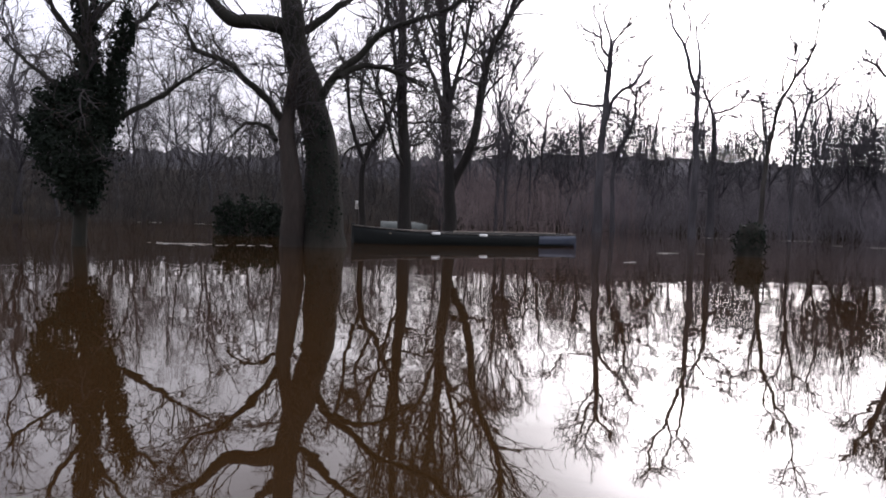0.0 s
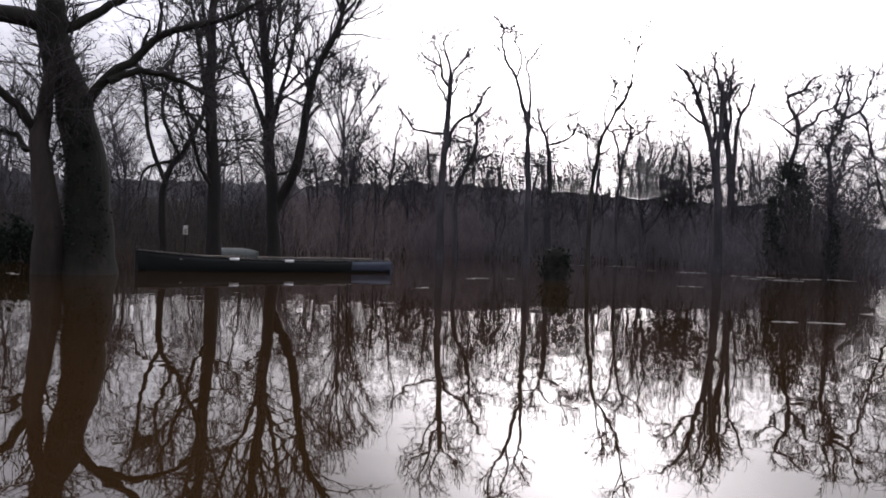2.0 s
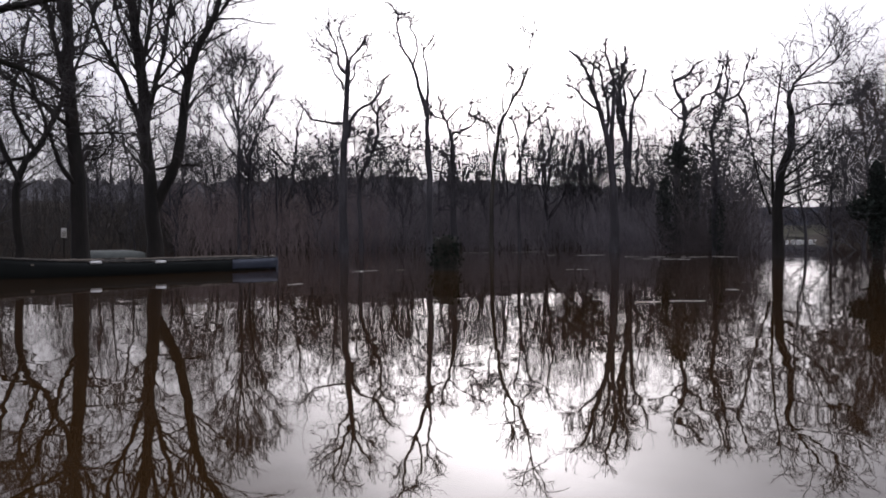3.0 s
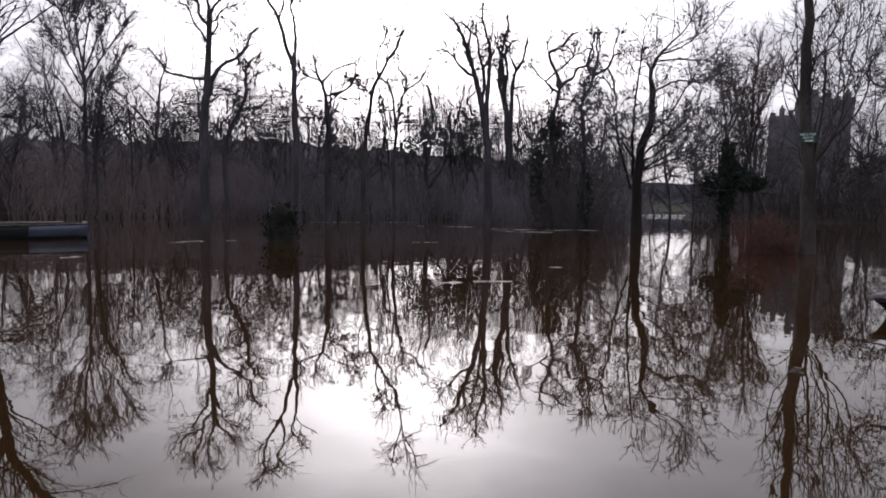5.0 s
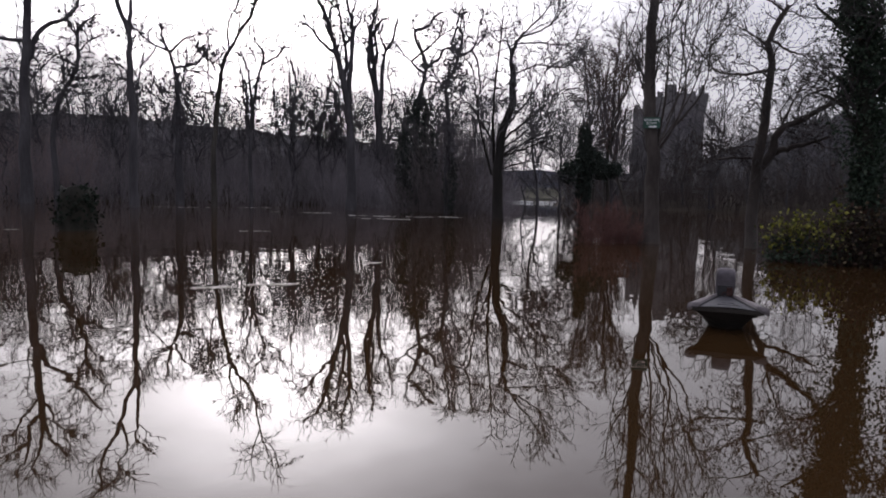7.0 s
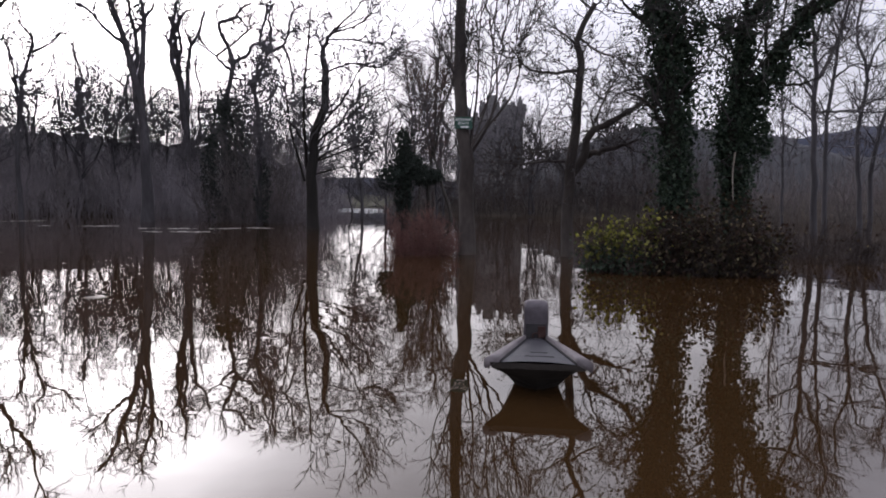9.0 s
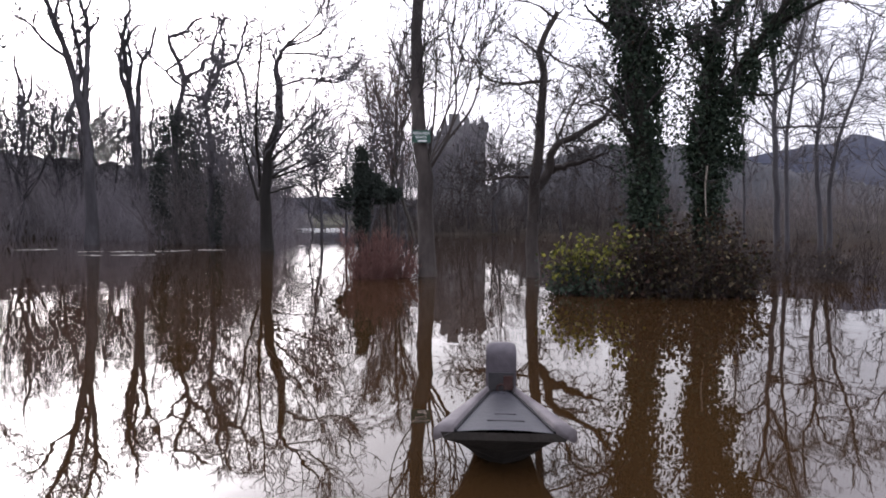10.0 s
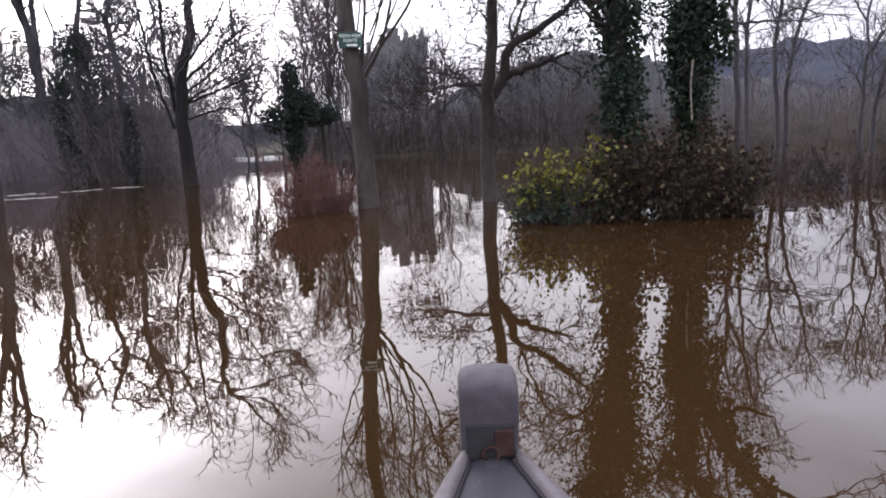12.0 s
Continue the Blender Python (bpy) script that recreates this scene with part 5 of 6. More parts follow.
def moored_boat():
    L, B, D = 8.3, 1.75, 0.40
    root = thing("rowing_boat", (0.85, 23.35, 0), 197.0)
    tagged(root, "long dark green open wooden boat moored among flooded trees", "boat")
    hull = part("hull", hull_mesh(L, B, D, 0.22, 0.03), HULL, root, smooth=True)

    def edge(s, side, lift=0.0, out=0.0):
        w = B / 2 * (0.72 + 0.28 * min(1, s / 0.4) ** 0.7) * (1 - max(0, (s - 0.62) / 0.38) ** 2)
        top = D + 0.22 * max(0, (s - 0.45) / 0.55) ** 2 + 0.03 * max(0, (0.35 - s) / 0.35) ** 2
        return (-L / 2 + L * s, side * (max(w, 0.03) + out), top + lift)

    for side in (-1, 1):
        under("gunwale", mesh_from("gunwale", *rail([edge(s, side, 0.0, 0.01) for s in np.linspace(0, 1, 14)], 0.024), TIMBER_DARK), root, "scuffed bare timber gunwale")
    # slate-blue stern panel wrapped round the transom
    w0 = B / 2 * 0.72
    part("transom", box(0.06, w0 * 2 - 0.06, 0.52, (-L / 2 + 0.0, 0, 0.16), 0.015), HULL_BLUE, root, "slate blue painted transom")
    for side in (-1, 1):
        pts = []
        for s in np.linspace(0.003, 0.19, 6):
            x, y, z = edge(s, side, 0, 0.012)
            pts += [(x, y, z - 0.03), (x, y * 0.99, z - 0.16), (x, y * 0.93, z - 0.30), (x, y * 0.82, z - 0.42)]
        idx = np.arange(24).reshape(6, 4)
        f = np.stack([idx[:-1, :-1], idx[1:, :-1], idx[1:, 1:], idx[:-1, 1:]], -1).reshape(-1, 4)
        me = mesh_from("stern_panel", pts, f, HULL_BLUE)
        ob = under("stern_panel", me, root, "slate blue painted stern side")
        so = ob.modifiers.new("thick", "SOLIDIFY")
        so.thickness, so.offset = 0.012, 0.0
    for s in (0.12, 0.32, 0.50, 0.68, 0.84):
        x, y, z = edge(s, 1)
        part("thwart", box(0.26, y * 2 - 0.05, 0.035, (x, 0, z - 0.14), 0.008), TIMBER, root)
    for s in (0.667, 0.457):
        x, y, z = edge(s, 1, 0, 0.03)
        bm = bmesh.new()
        bmesh.ops.create_cone(bm, cap_ends=True, segments=14, radius1=0.045, radius2=0.045, depth=0.30, matrix=pose(x, y, z - 0.03, 0, 90, 0))
        bmesh.ops.bevel(bm, geom=[e for e in bm.edges if e.calc_length() < 0.05], offset=0.018, segments=2, affect="EDGES")
        part("fender", bm, WHITE, root, "white plastic fender", True)
    # mooring post bracket at the stern
    part("stern_bracket", box(0.10, 0.22, 0.07, (-L / 2 - 0.03, 0.1, D + 0.05), 0.015), TIMBER, root)
    x, y, z = edge(0.96, 1)
    part("stem_post", box(0.10, 0.10, 0.95, (L / 2 - 0.03, 0, 0.22), 0.025), HULL, root)
    return root


moored_boat()


def dinghy():
    """A small boat lying bottom up, half awash."""
    root = thing("dinghy", (-2.47, 41.2, 0.0), 6)
    tagged(root, "pale grey-green dinghy lying upturned among flooded trees", "boat")
    bm, prev = bmesh.new(), None
    for s in np.linspace(0, 1, 15):
        w = 0.58 * min(1.0, 0.78 + 0.5 * s) * (1 - max(0.0, (s - 0.55) / 0.45) ** 2.2) + 0.02
        top = 0.46 - 0.18 * max(0.0, (s - 0.6) / 0.4) ** 2
        ring = [bm.verts.new((-1.5 + 3.0 * s, w * math.cos(a), -0.15 + (top + 0.15) * math.sin(a) ** 0.7)) for a in np.linspace(0, math.pi, 11)]
        if prev:
            for k in range(10):
                bm.faces.new((prev[k], prev[k + 1], ring[k + 1], ring[k]))
        else:
            bm.faces.new(ring)
        prev = ring
    bm.faces.new(prev[::-1])
    bmesh.ops.recalc_face_normals(bm, faces=list(bm.faces))
    part("hull", bm, CRATE, root, smooth=True)
    part("keel", box(2.5, 0.04, 0.06, (-0.2, 0, 0.47), 0.012), TIMBER_DARK, root, "scuffed timber keel")
    for side in (-1, 1):
        part("rubbing_strake", box(2.2, 0.03, 0.05, (-0.3, side * 0.585, 0.02), 0.01), TIMBER_DARK, root)


dinghy()
for x0, y0, ln, ang in ((2.6, 23.85, 3.6, 197.5), (-1.4, 22.75, 2.6, 198)):
    o = thing("oar", (x0, y0, 0.46), ang)
    tagged(o, "pale weathered oar laid along the moored boat", "oar")
    under("shaft", mesh_from("shaft", *rail([(-ln / 2, 0, 0), (0, 0, 0.01), (ln / 2, 0, 0)], 0.022, 0.018, 8), TIMBER), o)
    under("blade", mesh_from("blade", *rail([(ln / 2, 0, 0), (ln / 2 + 0.2, 0, 0.0), (ln / 2 + 0.5, 0, 0)], 0.02, 0.035, 8), TIMBER), o)


# ---- bow of the boat under the camera ----
def boat_bow():
    """The fore part of an open rowing boat: stem post, gunwales, foredeck. Bow along +x; z 0 is the waterline."""
    root = thing("boat_bow", (13.02, 5.89, 0), 90 - 59.7)
    tagged(root, "grey-painted timber bow and foredeck of a rowing boat", "boat")
    deck = 0.20

    def half(x):
        d = -x
        return 0.064 + 0.33 * d - 0.03 * d * d

    xs = np.linspace(0.02, -0.70, 10)
    bm = bmesh.new()
    prev = None
    for x in xs:
        w = half(x)
        f = max(0.0, (-x - 0.12) / 0.58)                        # the cutwater rises under the foredeck
        low = lambda z: z + (deck - 0.03 - z) * f ** 1.2
        ring = [bm.verts.new(p) for p in ((x, -w, deck + 0.005), (x, -w * 0.94, low(0.06)), (x, -w * 0.7, low(-0.12)), (x, 0, low(-0.30)), (x, w * 0.7, low(-0.12)), (x, w * 0.94, low(0.06)), (x, w, deck + 0.005))]
        if prev:
            for j in range(6):
                bm.faces.new((prev[j], prev[j + 1], ring[j + 1], ring[j]))
        else:
            bm.faces.new(ring)
        prev = ring
    bm.faces.new(prev[::-1])
    bmesh.ops.recalc_face_normals(bm, faces=list(bm.faces))
    part("hull", bm, HULL_TAR, root, "black tarred hull")
    # foredeck, slightly crowned, inside the gunwales
    bm = bmesh.new()
    prev = None
    for x in np.linspace(-0.03, -0.69, 9):
        w = half(x) * 0.78
        ring = [bm.verts.new((x, w * k, deck + 0.004 + 0.012 * (1 - k * k))) for k in (-1, -0.5, 0, 0.5, 1)]
        if prev:
            for j in range(4):
                bm.faces.new((prev[j], prev[j + 1], ring[j + 1], ring[j]))
        prev = ring
    bmesh.ops.recalc_face_normals(bm, faces=list(bm.faces))
    part("foredeck", bm, GREY_PAINT, root, "grey painted foredeck", True)
    for side in (-1, 1):
        # gunwale: a broad rounded plank along the sheer
        bm = bmesh.new()
        prev = None
        for x in np.linspace(0.0, -0.70, 9):
            w = half(x)
            wi, wo = w * 0.80, w * 1.05 + 0.018
            prof = [(wi, deck + 0.004), (wi + 0.004, deck + 0.028), (wi + 0.012, deck + 0.036), (wo - 0.014, deck + 0.032), (wo - 0.002, deck + 0.022), (wo, deck - 0.02), (wo - 0.01, deck - 0.035)]
            ring = [bm.verts.new((x, side * yy, zz)) for yy, zz in prof]
            if prev:
                for j in range(len(prof) - 1):
                    bm.faces.new((prev[j], prev[j + 1], ring[j + 1], ring[j]))
            else:
                bm.faces.new(ring)
            prev = ring
        bm.faces.new(prev)
        bmesh.ops.recalc_face_normals(bm, faces=list(bm.faces))
        part("gunwale", bm, GREY_WORN, root, "scuffed grey gunwale", True)
        under("seam", mesh_from("seam", *rail([(x, side * half(x) * 0.785, deck + 0.010) for x in np.linspace(-0.05, -0.69, 8)], 0.006), GROOVE), root, "dark caulked seam")
    # stem post: a rounded block leaning back over the bow
    bm = bmesh.new()
    prev = None
    prof = [(-0.024, 0.0), (-0.018, 0.07), (-0.035, 0.15), (-0.042, 0.22), (-0.035, 0.243), (-0.01, 0.264), (0.035, 0.267), (0.07, 0.252), (0.09, 0.23), (0.098, 0.11), (0.10, -0.35), (0.0, -0.35)]
    for y, k in ((-0.082, 0.88), (-0.076, 0.95), (-0.062, 0.985), (-0.03, 1.0), (0.03, 1.0), (0.062, 0.985), (0.076, 0.95), (0.082, 0.88)):
        ring = [bm.verts.new((0.024 + (px - 0.024) * k, y, deck + (pz * k if pz > 0 else pz))) for px, pz in prof]
        if prev:
            for j in range(len(prof)):
                j2 = (j + 1) % len(prof)
                bm.faces.new((prev[j], prev[j2], ring[j2], ring[j]))
        else:
            bm.faces.new(ring)
        prev = ring
    bm.faces.new(prev[::-1])
    bmesh.ops.recalc_face_normals(bm, faces=list(bm.faces))
    part("stem_post", bm, POST_PAINT, root, "rounded grey stem post", True)
    # recess below the cap of the post: its shade painted as a dark slab, and an iron ring bolt
    part("recess_shade", box(0.012, 0.136, 0.10, (-0.030, 0, deck + 0.062), 0.004), GROOVE, root, "dark slab painting the shade under the post cap")
    part("bolt_plate", box(0.014, 0.052, 0.075, (-0.040, -0.038, deck + 0.060), 0.004), IRON, root, "rusty iron plate")
    a = np.linspace(0, 2 * np.pi, 20)
    ring = np.stack([np.full(20, -0.045), 0.022 * np.cos(a), deck + 0.03 + 0.022 * np.sin(a)], 1)[None]
    under("ring_bolt", mesh_from("ring_bolt", *tube_arrays(ring, np.full((1, 20), 0.005), 6), IRON), root, "rusty iron ring bolt")
    part("ring_base", box(0.03, 0.04, 0.006, (-0.075, 0, deck + 0.016), 0.003), GREY_PAINT, root)
    for sx, x, w in ((0.008, -0.56, 0.17), (0.004, -0.46, 0.10)):
        part("deck_slot", box(sx, w, 0.006, (x, -0.02 if w < 0.1 else -0.01, deck + 0.0145), 0.001), GROOVE, root, "dark slot in the deck")
    return root


boat_bow()


# ---- sign on the trunk ----
def sign():
    (px, py), head, limbs = PLANS["pole"]
    base = Vector((px, py, 0))
    right = Vector((math.cos(radians(head)), math.sin(radians(head)), 0))
    fwd = Vector((-math.sin(radians(head)), math.cos(radians(head)), 0))
    at = base + right * -0.12 - fwd * 0.22 + Vector((0, 0, 2.82))
    root = thing("sign", at, head + 4)
    tagged(root, "small green sign with white lettering and arrow on a trunk", "sign")
    part("board", box(0.38, 0.022, 0.25, (0, 0, 0), 0.006), SIGN_GREEN, root)
    for k, (text, x, z, size) in enumerate((("REEN PIER", -0.0, 0.06, 0.076), ("BOATS", 0.0, -0.015, 0.072))):
        cu = bpy.data.curves.new("lettering", "FONT")
        cu.body, cu.size, cu.align_x, cu.align_y, cu.extrude = text, size, "CENTER", "CENTER", 0.001
        ob = new("lettering", cu)
        ob.parent = root
        ob.matrix_local = pose(x, -0.0135, z, 90, 0, 0)
        cu.materials.append(SIGN_WHITE)
        dg = bpy.context.evaluated_depsgraph_get()
        me = bpy.data.meshes.new_from_object(ob.evaluated_get(dg))
        bpy.data.objects.remove(ob)
        o2 = under("lettering", me, root, "white capital letters")
        o2.matrix_local = pose(x, -0.0135, z, 90, 0, 0)
    bm = bmesh.new()
    q = [(-0.06, -0.075), (0.06, -0.075), (0.06, -0.06), (0.13, -0.088), (0.06, -0.116), (0.06, -0.101), (-0.06, -0.101)]
    f = bm.faces.new([bm.verts.new((x, -0.0125, z)) for x, z in q])
    r = bmesh.ops.extrude_face_region(bm, geom=[f])
    bmesh.ops.translate(bm, verts=[v for v in r["geom"] if isinstance(v, bmesh.types.BMVert)], vec=(0, -0.003, 0))
    bmesh.ops.recalc_face_normals(bm, faces=list(bm.faces))
    part("arrow", bm, SIGN_WHITE, root, "white arrow pointing right")
    for sx in (-0.168, 0.168):
        bm = bmesh.new()
        bmesh.ops.create_cone(bm, cap_ends=True, segments=8, radius1=0.007, radius2=0.007, depth=0.01, matrix=pose(sx, -0.014, 0.108, 90, 0, 0))
        part("screw", bm, IRON, root)


sign()


# ---- bushes on the drowned islet ----
def bush(name, label, centre, radius, high, leaf, count, seed, size=0.075, twig=None, twigs=420):
    """A compact shrub standing in the water: arching stems, twigs, and leaves crowded towards its outside."""
    rng = np.random.default_rng(seed)
    root = thing(name, (*centre, BED), 0)
    tagged(root, label, "bush")
    N, n = 60, 6
    a, rr = rng.uniform(0, 2 * np.pi, N), radius * 0.5 * np.sqrt(rng.uniform(0, 1, N))
    base = np.stack([rr * np.cos(a), rr * np.sin(a), np.zeros(N)], 1)
    e = rng.uniform(0.15, 1.0, N)
    out = radius * np.sqrt(1 - e * e * 0.8) * rng.uniform(0.75, 1.2, N)
    tip = np.stack([np.cos(a) * out, np.sin(a) * out, -BED + high * e * rng.uniform(0.8, 1.22, N)], 1) + rng.normal(scale=0.07, size=(N, 3))
    u = np.linspace(0, 1, n)[None, :, None]
    path = base[:, None] * (1 - u) + tip[:, None] * u + np.array([0, 0, 0.5]) * (u * (1 - u)) * high
    path[:, 1:-1] += rng.normal(scale=0.035, size=(N, n - 2, 3))
    rad = rng.uniform(0.005, 0.011, N)[:, None] * np.linspace(1, 0.4, n)[None]
    p1, r1 = sprout(path, rad, rng, twigs, 0.3, (0.12, 0.4), 0.9, 0.1, 3, 0.2, 0.6, 0.003)
    tagged(under("stem_tangle", mesh_from("stem_tangle", *joined([tube_arrays(path, rad, 4), tube_arrays(p1, r1, 3)]), twig or TWIG_RED), root), kind="stuff")
    pick = rng.integers(0, len(p1), count)
    pts = p1[pick, rng.integers(0, 3, count)] + rng.normal(scale=0.055, size=(count, 3))
    pts = pts[pts[:, 2] > -BED + 0.03]
    if leaf is LEAF_LIME:                       # low leaves of the yellow shrubs take the dark green of the ivy
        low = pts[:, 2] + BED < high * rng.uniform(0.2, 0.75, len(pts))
        tagged(under("low_foliage", mesh_from("low_foliage", *leaves_arrays(pts[low], size, rng, 0.5), IVY, False), root, "dark green leaves at the foot"), kind="stuff")
        pts = pts[~low]
    tagged(under("foliage", mesh_from("foliage", *leaves_arrays(pts, size, rng, 0.5), leaf, False), root), kind="stuff")
    return root


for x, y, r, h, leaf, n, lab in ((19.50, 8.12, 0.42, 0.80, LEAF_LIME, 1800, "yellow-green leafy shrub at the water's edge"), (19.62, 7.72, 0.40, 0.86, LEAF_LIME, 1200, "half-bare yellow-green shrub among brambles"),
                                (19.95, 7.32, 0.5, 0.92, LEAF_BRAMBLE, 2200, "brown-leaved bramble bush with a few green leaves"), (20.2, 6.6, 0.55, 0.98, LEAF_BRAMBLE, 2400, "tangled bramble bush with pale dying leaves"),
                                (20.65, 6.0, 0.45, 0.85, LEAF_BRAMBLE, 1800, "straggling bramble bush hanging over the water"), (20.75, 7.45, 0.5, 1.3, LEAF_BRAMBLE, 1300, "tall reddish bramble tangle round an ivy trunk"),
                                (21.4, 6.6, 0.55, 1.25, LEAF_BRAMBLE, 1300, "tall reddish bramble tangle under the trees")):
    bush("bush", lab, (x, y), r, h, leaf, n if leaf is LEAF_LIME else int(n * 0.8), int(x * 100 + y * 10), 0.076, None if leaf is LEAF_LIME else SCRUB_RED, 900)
for x, y, r, h in ((24.6, 5.5, 1.1, 0.75), (25.4, 4.4, 1.2, 0.8), (25.2, 3.2, 1.1, 0.7), (25.0, 2.0, 1.1, 0.75), (26.8, 6.3, 1.2, 0.8)):
    bush("bush", "low dark scrub bush drowned by the flood", (x, y), r, h, LEAF_BRAMBLE, 160, int(x * 90 + y * 10), 0.06, SCRUB_RED, 1500)

bush("bush", "thin red-twigged bush drowned by the flood", (19.8, 12.55), 0.74, 1.0, LEAF_BRAMBLE, 90, 931, 0.05, TWIG_REDDER, 2600)
bush("bush", "low reddish bush drowned beside a trunk", (20.25, 12.45), 0.55, 0.8, LEAF_BRAMBLE, 40, 932, 0.05, TWIG_REDDER, 1700)

# ---- broken branch caught in the ivy ----
t = thing("broken_branch", (21.1, 6.55, 1.3), 0)
tagged(t, "pale barkless broken branch hanging in the ivy", "branch")
under("stick", mesh_from("stick", *rail([(0.02, 0, 0.75), (0.0, 0.02, 0.4), (-0.03, 0.0, 0.1), (-0.08, -0.02, -0.06)], 0.016, 0.009, 6), TIMBER), t)
under("twig", mesh_from("twig", *rail([(-0.05, 0, 0.02), (0.04, 0, -0.06), (0.09, 0.02, -0.12)], 0.009, 0.005, 6), TIMBER), t)

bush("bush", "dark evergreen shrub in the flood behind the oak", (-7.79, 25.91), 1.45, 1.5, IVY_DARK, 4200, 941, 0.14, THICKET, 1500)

# ---- ivy stump in the open water ----
t = thing("ivy_stump", (9.98, 20.75, BED), 0)
tagged(t, "dark broken tree stump overgrown with ivy in open water", "stump")
bm = bmesh.new()
bmesh.ops.create_cone(bm, cap_ends=True, segments=18, radius1=0.46, radius2=0.36, depth=1.9, matrix=pose(0, 0, 0.95))
bmesh.ops.subdivide_edges(bm, edges=[e for e in bm.edges if abs(e.verts[0].co.z - e.verts[1].co.z) > 1], cuts=6)
for v in bm.verts:
    k = noise.noise(v.co * 2.1)
    v.co.x *= 1 + 0.25 * k
    v.co.y *= 1 + 0.25 * k
    if v.co.z > 1.8:
        v.co.z += 0.25 * noise.noise(v.co * 5)
part("trunk", bm, BARK_MOSS, t, smooth=True)
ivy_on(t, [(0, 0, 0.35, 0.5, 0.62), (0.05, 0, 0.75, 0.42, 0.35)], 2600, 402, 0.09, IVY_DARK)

# ---- castle keep on the far shore ----
def castle():
    root = thing("castle_keep", (108.2, 68.6, 2.0), 90 - 146)
    root.scale = (0.82, 0.82, 1.0)
    tagged(root, "grey limestone medieval castle keep with stepped battlements", "castle")

    def block(w, d, h, x, y, z=0.0, batter=0.35):
        bm = bmesh.new()
        cuts = 6
        prev = None
        for i in range(cuts + 1):
            f = i / cuts
            k = batter * (1 - f) ** 2
            ring = [bm.verts.new((x + sx * (w / 2 + k), y + sy * (d / 2 + k), z + h * f)) for sx, sy in ((-1, -1), (1, -1), (1, 1), (-1, 1))]
            if prev:
                for j in range(4):
                    bm.faces.new((prev[j], prev[(j + 1) % 4], ring[(j + 1) % 4], ring[j]))
            prev = ring
        bm.faces.new(prev)
        return bm

    part("tower_wall", block(9.4, 9.0, 16.2, 2.2, 0), STONE, root)
    part("wing_wall", block(4.6, 8.0, 14.4, -4.75, 0.2), STONE, root)
    part("turret", block(2.4, 2.4, 18.3, 0.2, -2.6, 0, 0.0), STONE, root)
    part("turret", block(2.0, 2.0, 17.4, 3.4, 2.8, 0, 0.0), STONE, root)
    part("bartizan", block(1.9, 1.9, 3.4, 6.55, -4.15, 13.2, -0.5), STONE, root)
    part("bartizan", block(1.7, 1.7, 3.0, -1.8, -4.1, 13.2, -0.4), STONE, root)
    rng = np.random.default_rng(9)
    for x0, x1, y, z in ((-2.3, 6.7, -4.3, 16.2), (-2.3, 6.7, 4.3, 16.2), (-6.9, -2.7, -3.6, 14.4), (-6.9, -2.7, 3.9, 14.4)):
        n = max(3, int((x1 - x0) / 1.5))
        for k in range(n):
            hh = 0.75 + 0.45 * (k % 2) + rng.uniform(-0.15, 0.15)
            part("merlon", box(0.95, 0.5, hh, (x0 + 0.5 + (x1 - x0 - 1.0) * k / (n - 1), y, z + hh / 2 - 0.02), 0.06), STONE, root)
            if k % 2 and hh > 1.1:
                part("merlon", box(0.45, 0.5, 0.5, (x0 + 0.5 + (x1 - x0 - 1.0) * k / (n - 1), y, z + hh + 0.2), 0.05), STONE, root)
    for x in (-2.2, 6.6):
        for y in (-2.4, -0.5, 1.4, 3.2):
            part("merlon", box(0.5, 0.95, 1.2, (x, y, 16.2 + 0.58), 0.06), STONE, root)
    for x, z, w, h in ((1.0, 12.2, 0.5, 1.5), (4.2, 11.8, 0.7, 1.6), (4.4, 7.5, 0.4, 1.4), (0.8, 6.5, 0.35, 1.3), (-4.6, 9.5, 0.5, 1.4), (5.4, 14.4, 0.4, 0.9)):
        y = -4.5 if x > -2 else -3.8
        win = part("window", box(w + 0.3, 0.12, h + 0.3, (x, y - 0.03, z), 0.03), STONE, root)
        part("opening", box(w, 0.14, h, (x, y - 0.05, z), 0.01), DARK, win)


castle()


# ---- yew and far meadow ----
t = thing("yew_tree", (28.55, 20.5, BED))
tagged(t, "dark evergreen yew tree with two stems and a clipped-looking underside", "tree")
path = np.array([[(0, 0, 0), (0.02, 0, 1.0), (0, 0.02, 2.4), (-0.02, 0, 3.6), (0, 0, 4.6)], [(0.62, -0.78, 0), (0.60, -0.80, 1.0), (0.66, -0.74, 2.1), (0.58, -0.70, 2.9), (0.50, -0.60, 3.5)], [(0, 0, 2.3), (-0.2, 0.12, 2.6), (-0.4, 0.25, 2.8), (-0.55, 0.35, 3.0), (-0.7, 0.4, 3.2)]], float)
under("trunk", mesh_from("trunk", *tube_arrays(path, np.array([[0.24, 0.2, 0.17, 0.12, 0.04], [0.12, 0.1, 0.09, 0.06, 0.03], [0.1, 0.08, 0.06, 0.05, 0.03]]), 10), BARK), t)
o = ivy_on(t, [(0, 0, 1.5, 0.34, 1.4), (0, 0, 2.5, 0.42, 0.8), (-0.03, 0, 3.3, 0.3, 0.75), (0.42, -0.6, 2.2, 0.5, 0.42), (0.72, -0.98, 2.2, 0.34, 0.32), (-0.5, 0.3, 2.1, 0.5, 0.5), (0.25, -0.3, 2.6, 0.4, 0.45)], 9000, 501, 0.10, YEW)
o.name = "foliage"
tagged(o, "near-black evergreen foliage")


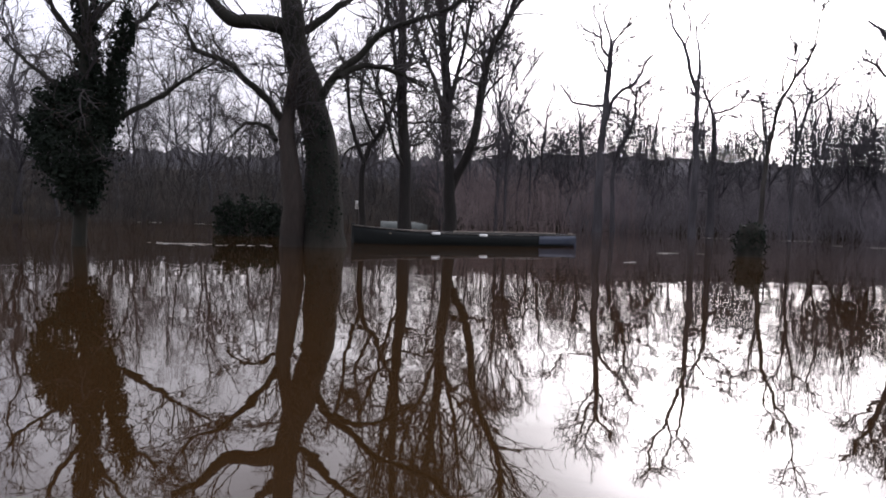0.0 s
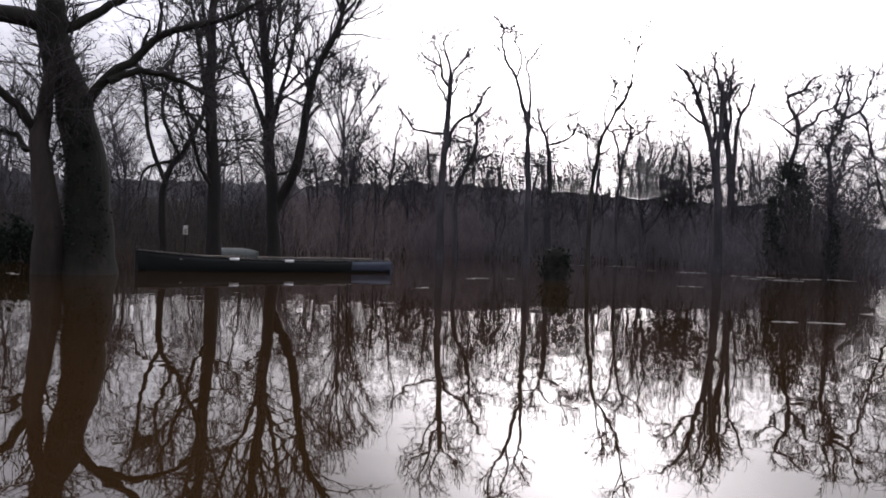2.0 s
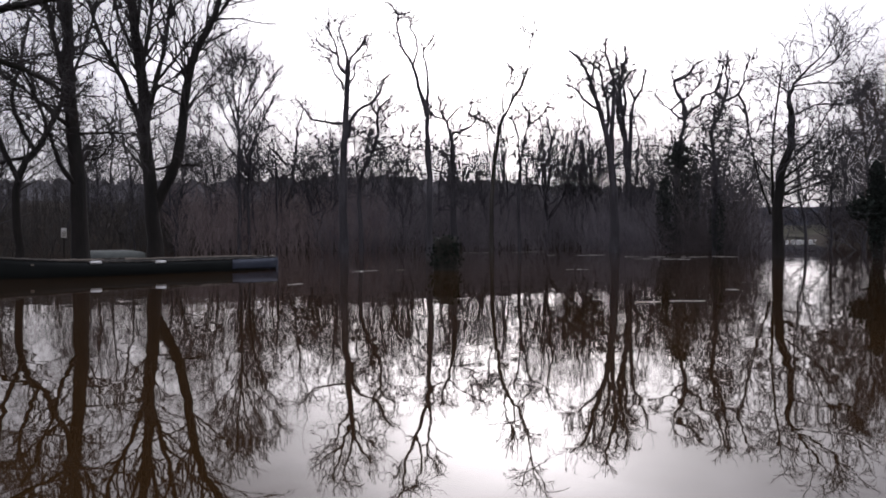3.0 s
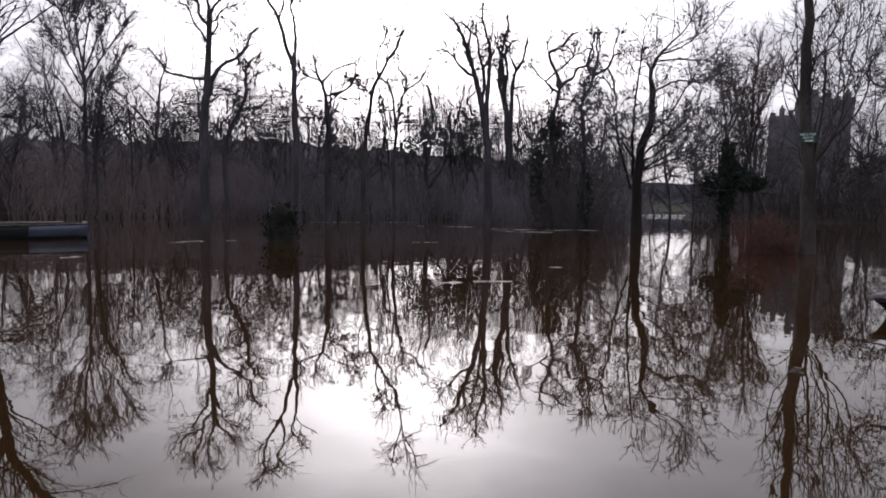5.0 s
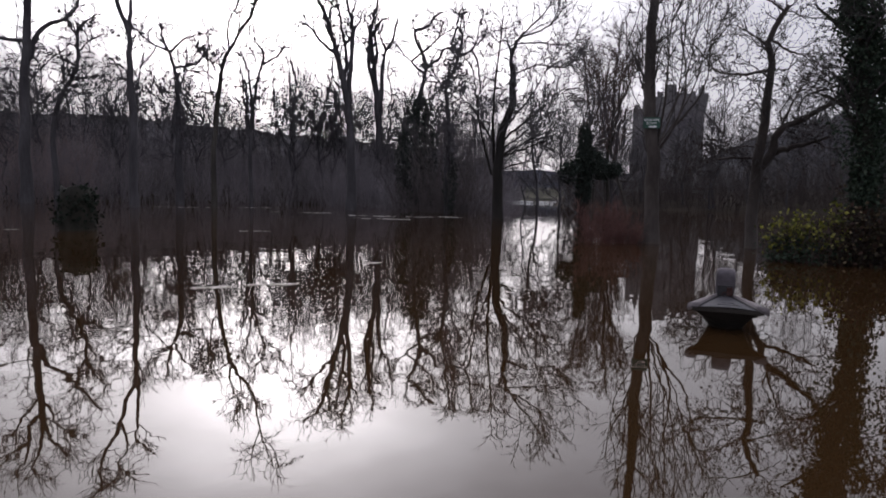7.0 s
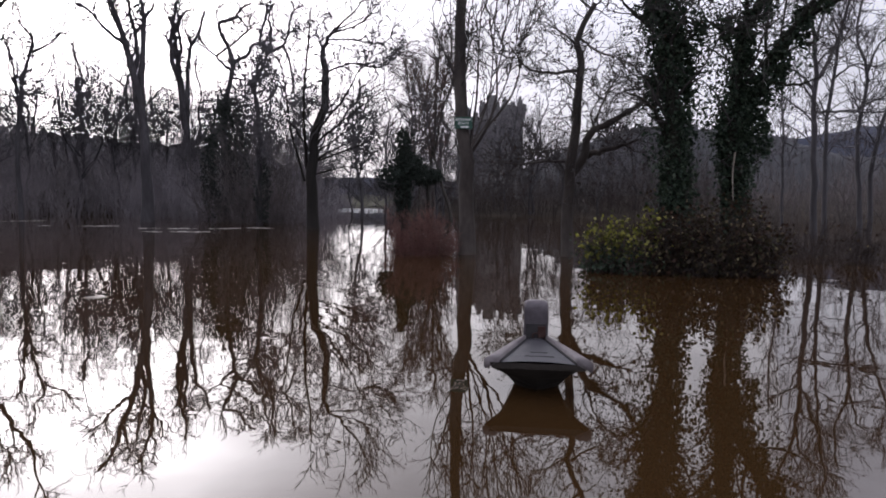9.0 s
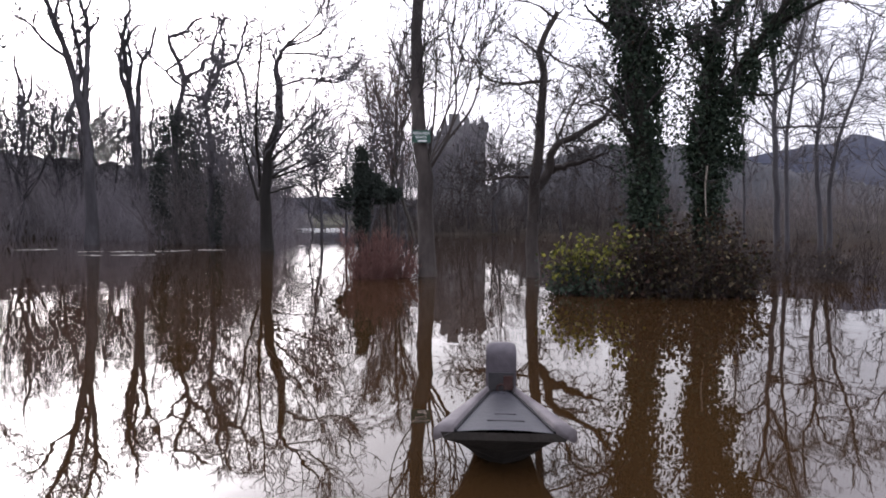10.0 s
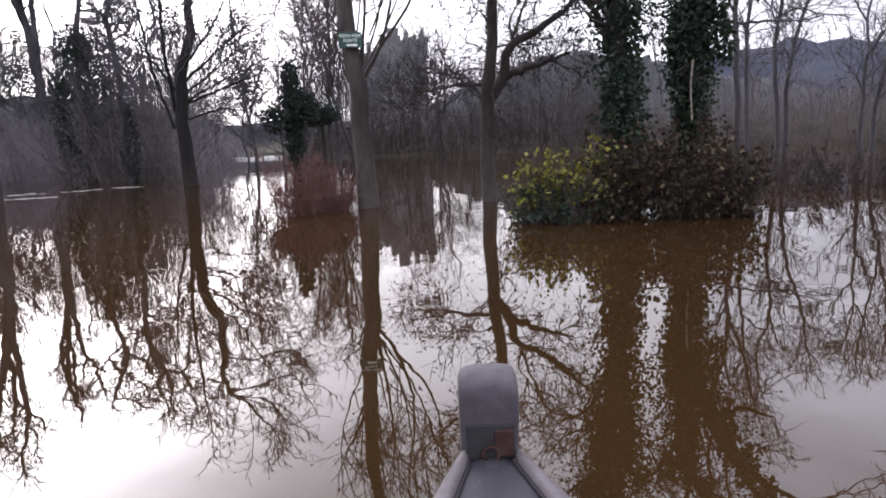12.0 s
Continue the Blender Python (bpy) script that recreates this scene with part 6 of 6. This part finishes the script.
def sector(name, label, category, mat, d0, d1, b0, b1, height, rows_n=12, cols=24, bumps=0.05):
    """A sheet of land or water between two distances and two bearings."""
    verts = []
    for j in range(rows_n):
        d = d0 + (d1 - d0) * j / (rows_n - 1)
        for k in range(cols):
            b = b0 + (b1 - b0) * k / (cols - 1)
            x, y = CENTRE[0] + d * math.sin(radians(b)), CENTRE[1] + d * math.cos(radians(b))
            verts.append((x, y, height(d) + bumps * noise.noise(Vector((x * 0.2, y * 0.2, 7)))))
    idx = np.arange(rows_n * cols).reshape(rows_n, cols)
    f = np.stack([idx[:-1, :-1], idx[:-1, 1:], idx[1:, 1:], idx[1:, :-1]], -1).reshape(-1, 4)
    tagged(new(name, mesh_from(name, verts, f, mat)), label, category, kind="structure")


sector("ground_meadow", "pale wet winter meadow beyond the lake", "meadow", MEADOW, 92, 420, 43.0, 56.0, lambda d: min(0.35, (d - 94) * 0.1) + max(0, d - 230) * 0.03)
sector("water_meadow_flood", "strip of flood water lying on the meadow", "water", WATER, 117, 150, 43.8, 55.5, lambda d: 0.44, 2, 24, 0.0)
for k, b in enumerate(np.linspace(42.0, 53.5, 26)):
    d = 270 + 22 * (k % 4) + 7 * (k % 3)
    x, y = CENTRE[0] + d * math.sin(radians(b)), CENTRE[1] + d * math.cos(radians(b))
    root = thing("wood_tree", (x, y, 0.2), 40 * k)
    root.scale = (1.3, 1.3, 0.95 + 0.2 * (k % 3))
    under("trunk", FAR_PROTO[k % 2][0], root)
    tagged(under("crown", FAR_PROTO[k % 2][1], root), kind="stuff")
    tagged(root, "leafless tree at the far side of the meadow", "tree", "trees of the far wood")


def pale_bank():
    """A low broken line of pale stones where the flood laps a lane."""
    rng = np.random.default_rng(88)
    root = thing("stone_edging", (75.2, 60.4, 0.0), -48.3)
    tagged(root, "low broken line of pale stones edging a flooded lane", "stone edging")
    for k in range(46):
        w = rng.uniform(0.35, 0.75)
        bm = box(w, rng.uniform(0.4, 0.7), rng.uniform(0.30, 0.42), (-15.2 + k * 0.66, rng.normal() * 0.12 + 0.5 * math.sin(k * 0.3), 0.07), 0.07, Matrix.Rotation(rng.normal() * 0.12, 4, "Z"))
        part("stone", bm, SIGN_WHITE, root, smooth=True)


pale_bank()


# ---- floating litter on the water ----
def litter(centre, length, width, turn, seed, count=120, coarse=1.0):
    """A raft of foam, reed bits and leaves afloat."""
    rng = np.random.default_rng(seed)
    root = thing("floating_litter", (*centre, 0.0), turn)
    tagged(root, "thin pale raft of foam and reed bits afloat", "flotsam", "rafts of flotsam on the water")
    heart = np.sort(rng.uniform(-0.55, 0.55, 3 + int(length * 2.2)))      # the raft breaks into drifts with gaps
    pick = rng.integers(0, len(heart), count)
    u = (heart[pick] + rng.normal(scale=0.05, size=count)) * length
    v = rng.normal(scale=0.25, size=count) * width + rng.normal(scale=0.7, size=len(heart))[pick] * width
    verts, faces = [], []
    for k in range(count):
        a, L, w = rng.normal(scale=0.35), rng.uniform(0.03, 0.11) * coarse, rng.uniform(0.010, 0.036) * coarse
        ca, sa = math.cos(a), math.sin(a)
        h = rng.uniform(0.003, 0.010) * coarse
        b = len(verts)
        for z in (-0.004, h):
            for sx, sy in ((-1, -0.6), (0.2, -1), (1, 0.3), (-0.3, 1)):
                verts.append((u[k] + ca * sx * L - sa * sy * w, v[k] + sa * sx * L + ca * sy * w, z))
        for q in ((4, 5, 6, 7), (0, 1, 5, 4), (1, 2, 6, 5), (2, 3, 7, 6), (3, 0, 4, 7)):
            faces.append([b + i for i in q])
    under("foam", mesh_from("foam", verts, faces, FOAM, False), root)


for k, (x, y, L, w, a) in enumerate(((19.9, 39.8, 5.5, 0.3, -15), (21.2, 31.9, 2.6, 0.18, -39), (22.7, 27.6, 1.7, 0.25, -30), (7.9, 21.4, 1.5, 0.2, 10), (5.05, 16.4, 0.5, 0.06, 5), (9.7, 10.0, 0.35, 0.03, -10),
                                     (10.4, 9.85, 0.5, 0.03, -22), (13.8, 19.1, 0.55, 0.06, -14), (24.9, 26.1, 2.2, 0.4, -25), (21.6, 24.8, 2.1, 0.25, -49), (12.6, 11.3, 0.1, 0.02, -40), (25.7, 26.0, 0.7, 0.1, -60),
                                     (-6.1, 18.9, 4.2, 0.35, 8), (-14.5, 39.5, 6.8, 0.4, 10))):
    litter((x, y), L, w, a, 600 + k, 12 if L < 0.6 else 26 if L < 1.6 else 50, 1.15 if L > 1.6 else 1.0)

# ---- white notice on a post behind the boat ----
t = thing("notice_board", (-6.34, 47.47, BED), 12)
tagged(t, "small white notice plate on a wooden post", "sign")
part("post", box(0.09, 0.09, 2.6, (0, 0, 1.3), 0.012), BARK, t)
part("plate", box(0.32, 0.02, 0.62, (0, -0.06, 1.5 - BED), 0.02), FOAM, t, "weathered white plate")
for z, w in ((1.55, 0.2), (1.46, 0.22), (1.37, 0.18)):
    part("bar", box(w, 0.004, 0.025, (0, -0.072, z - BED), 0), DARK, t, "dark line of print")
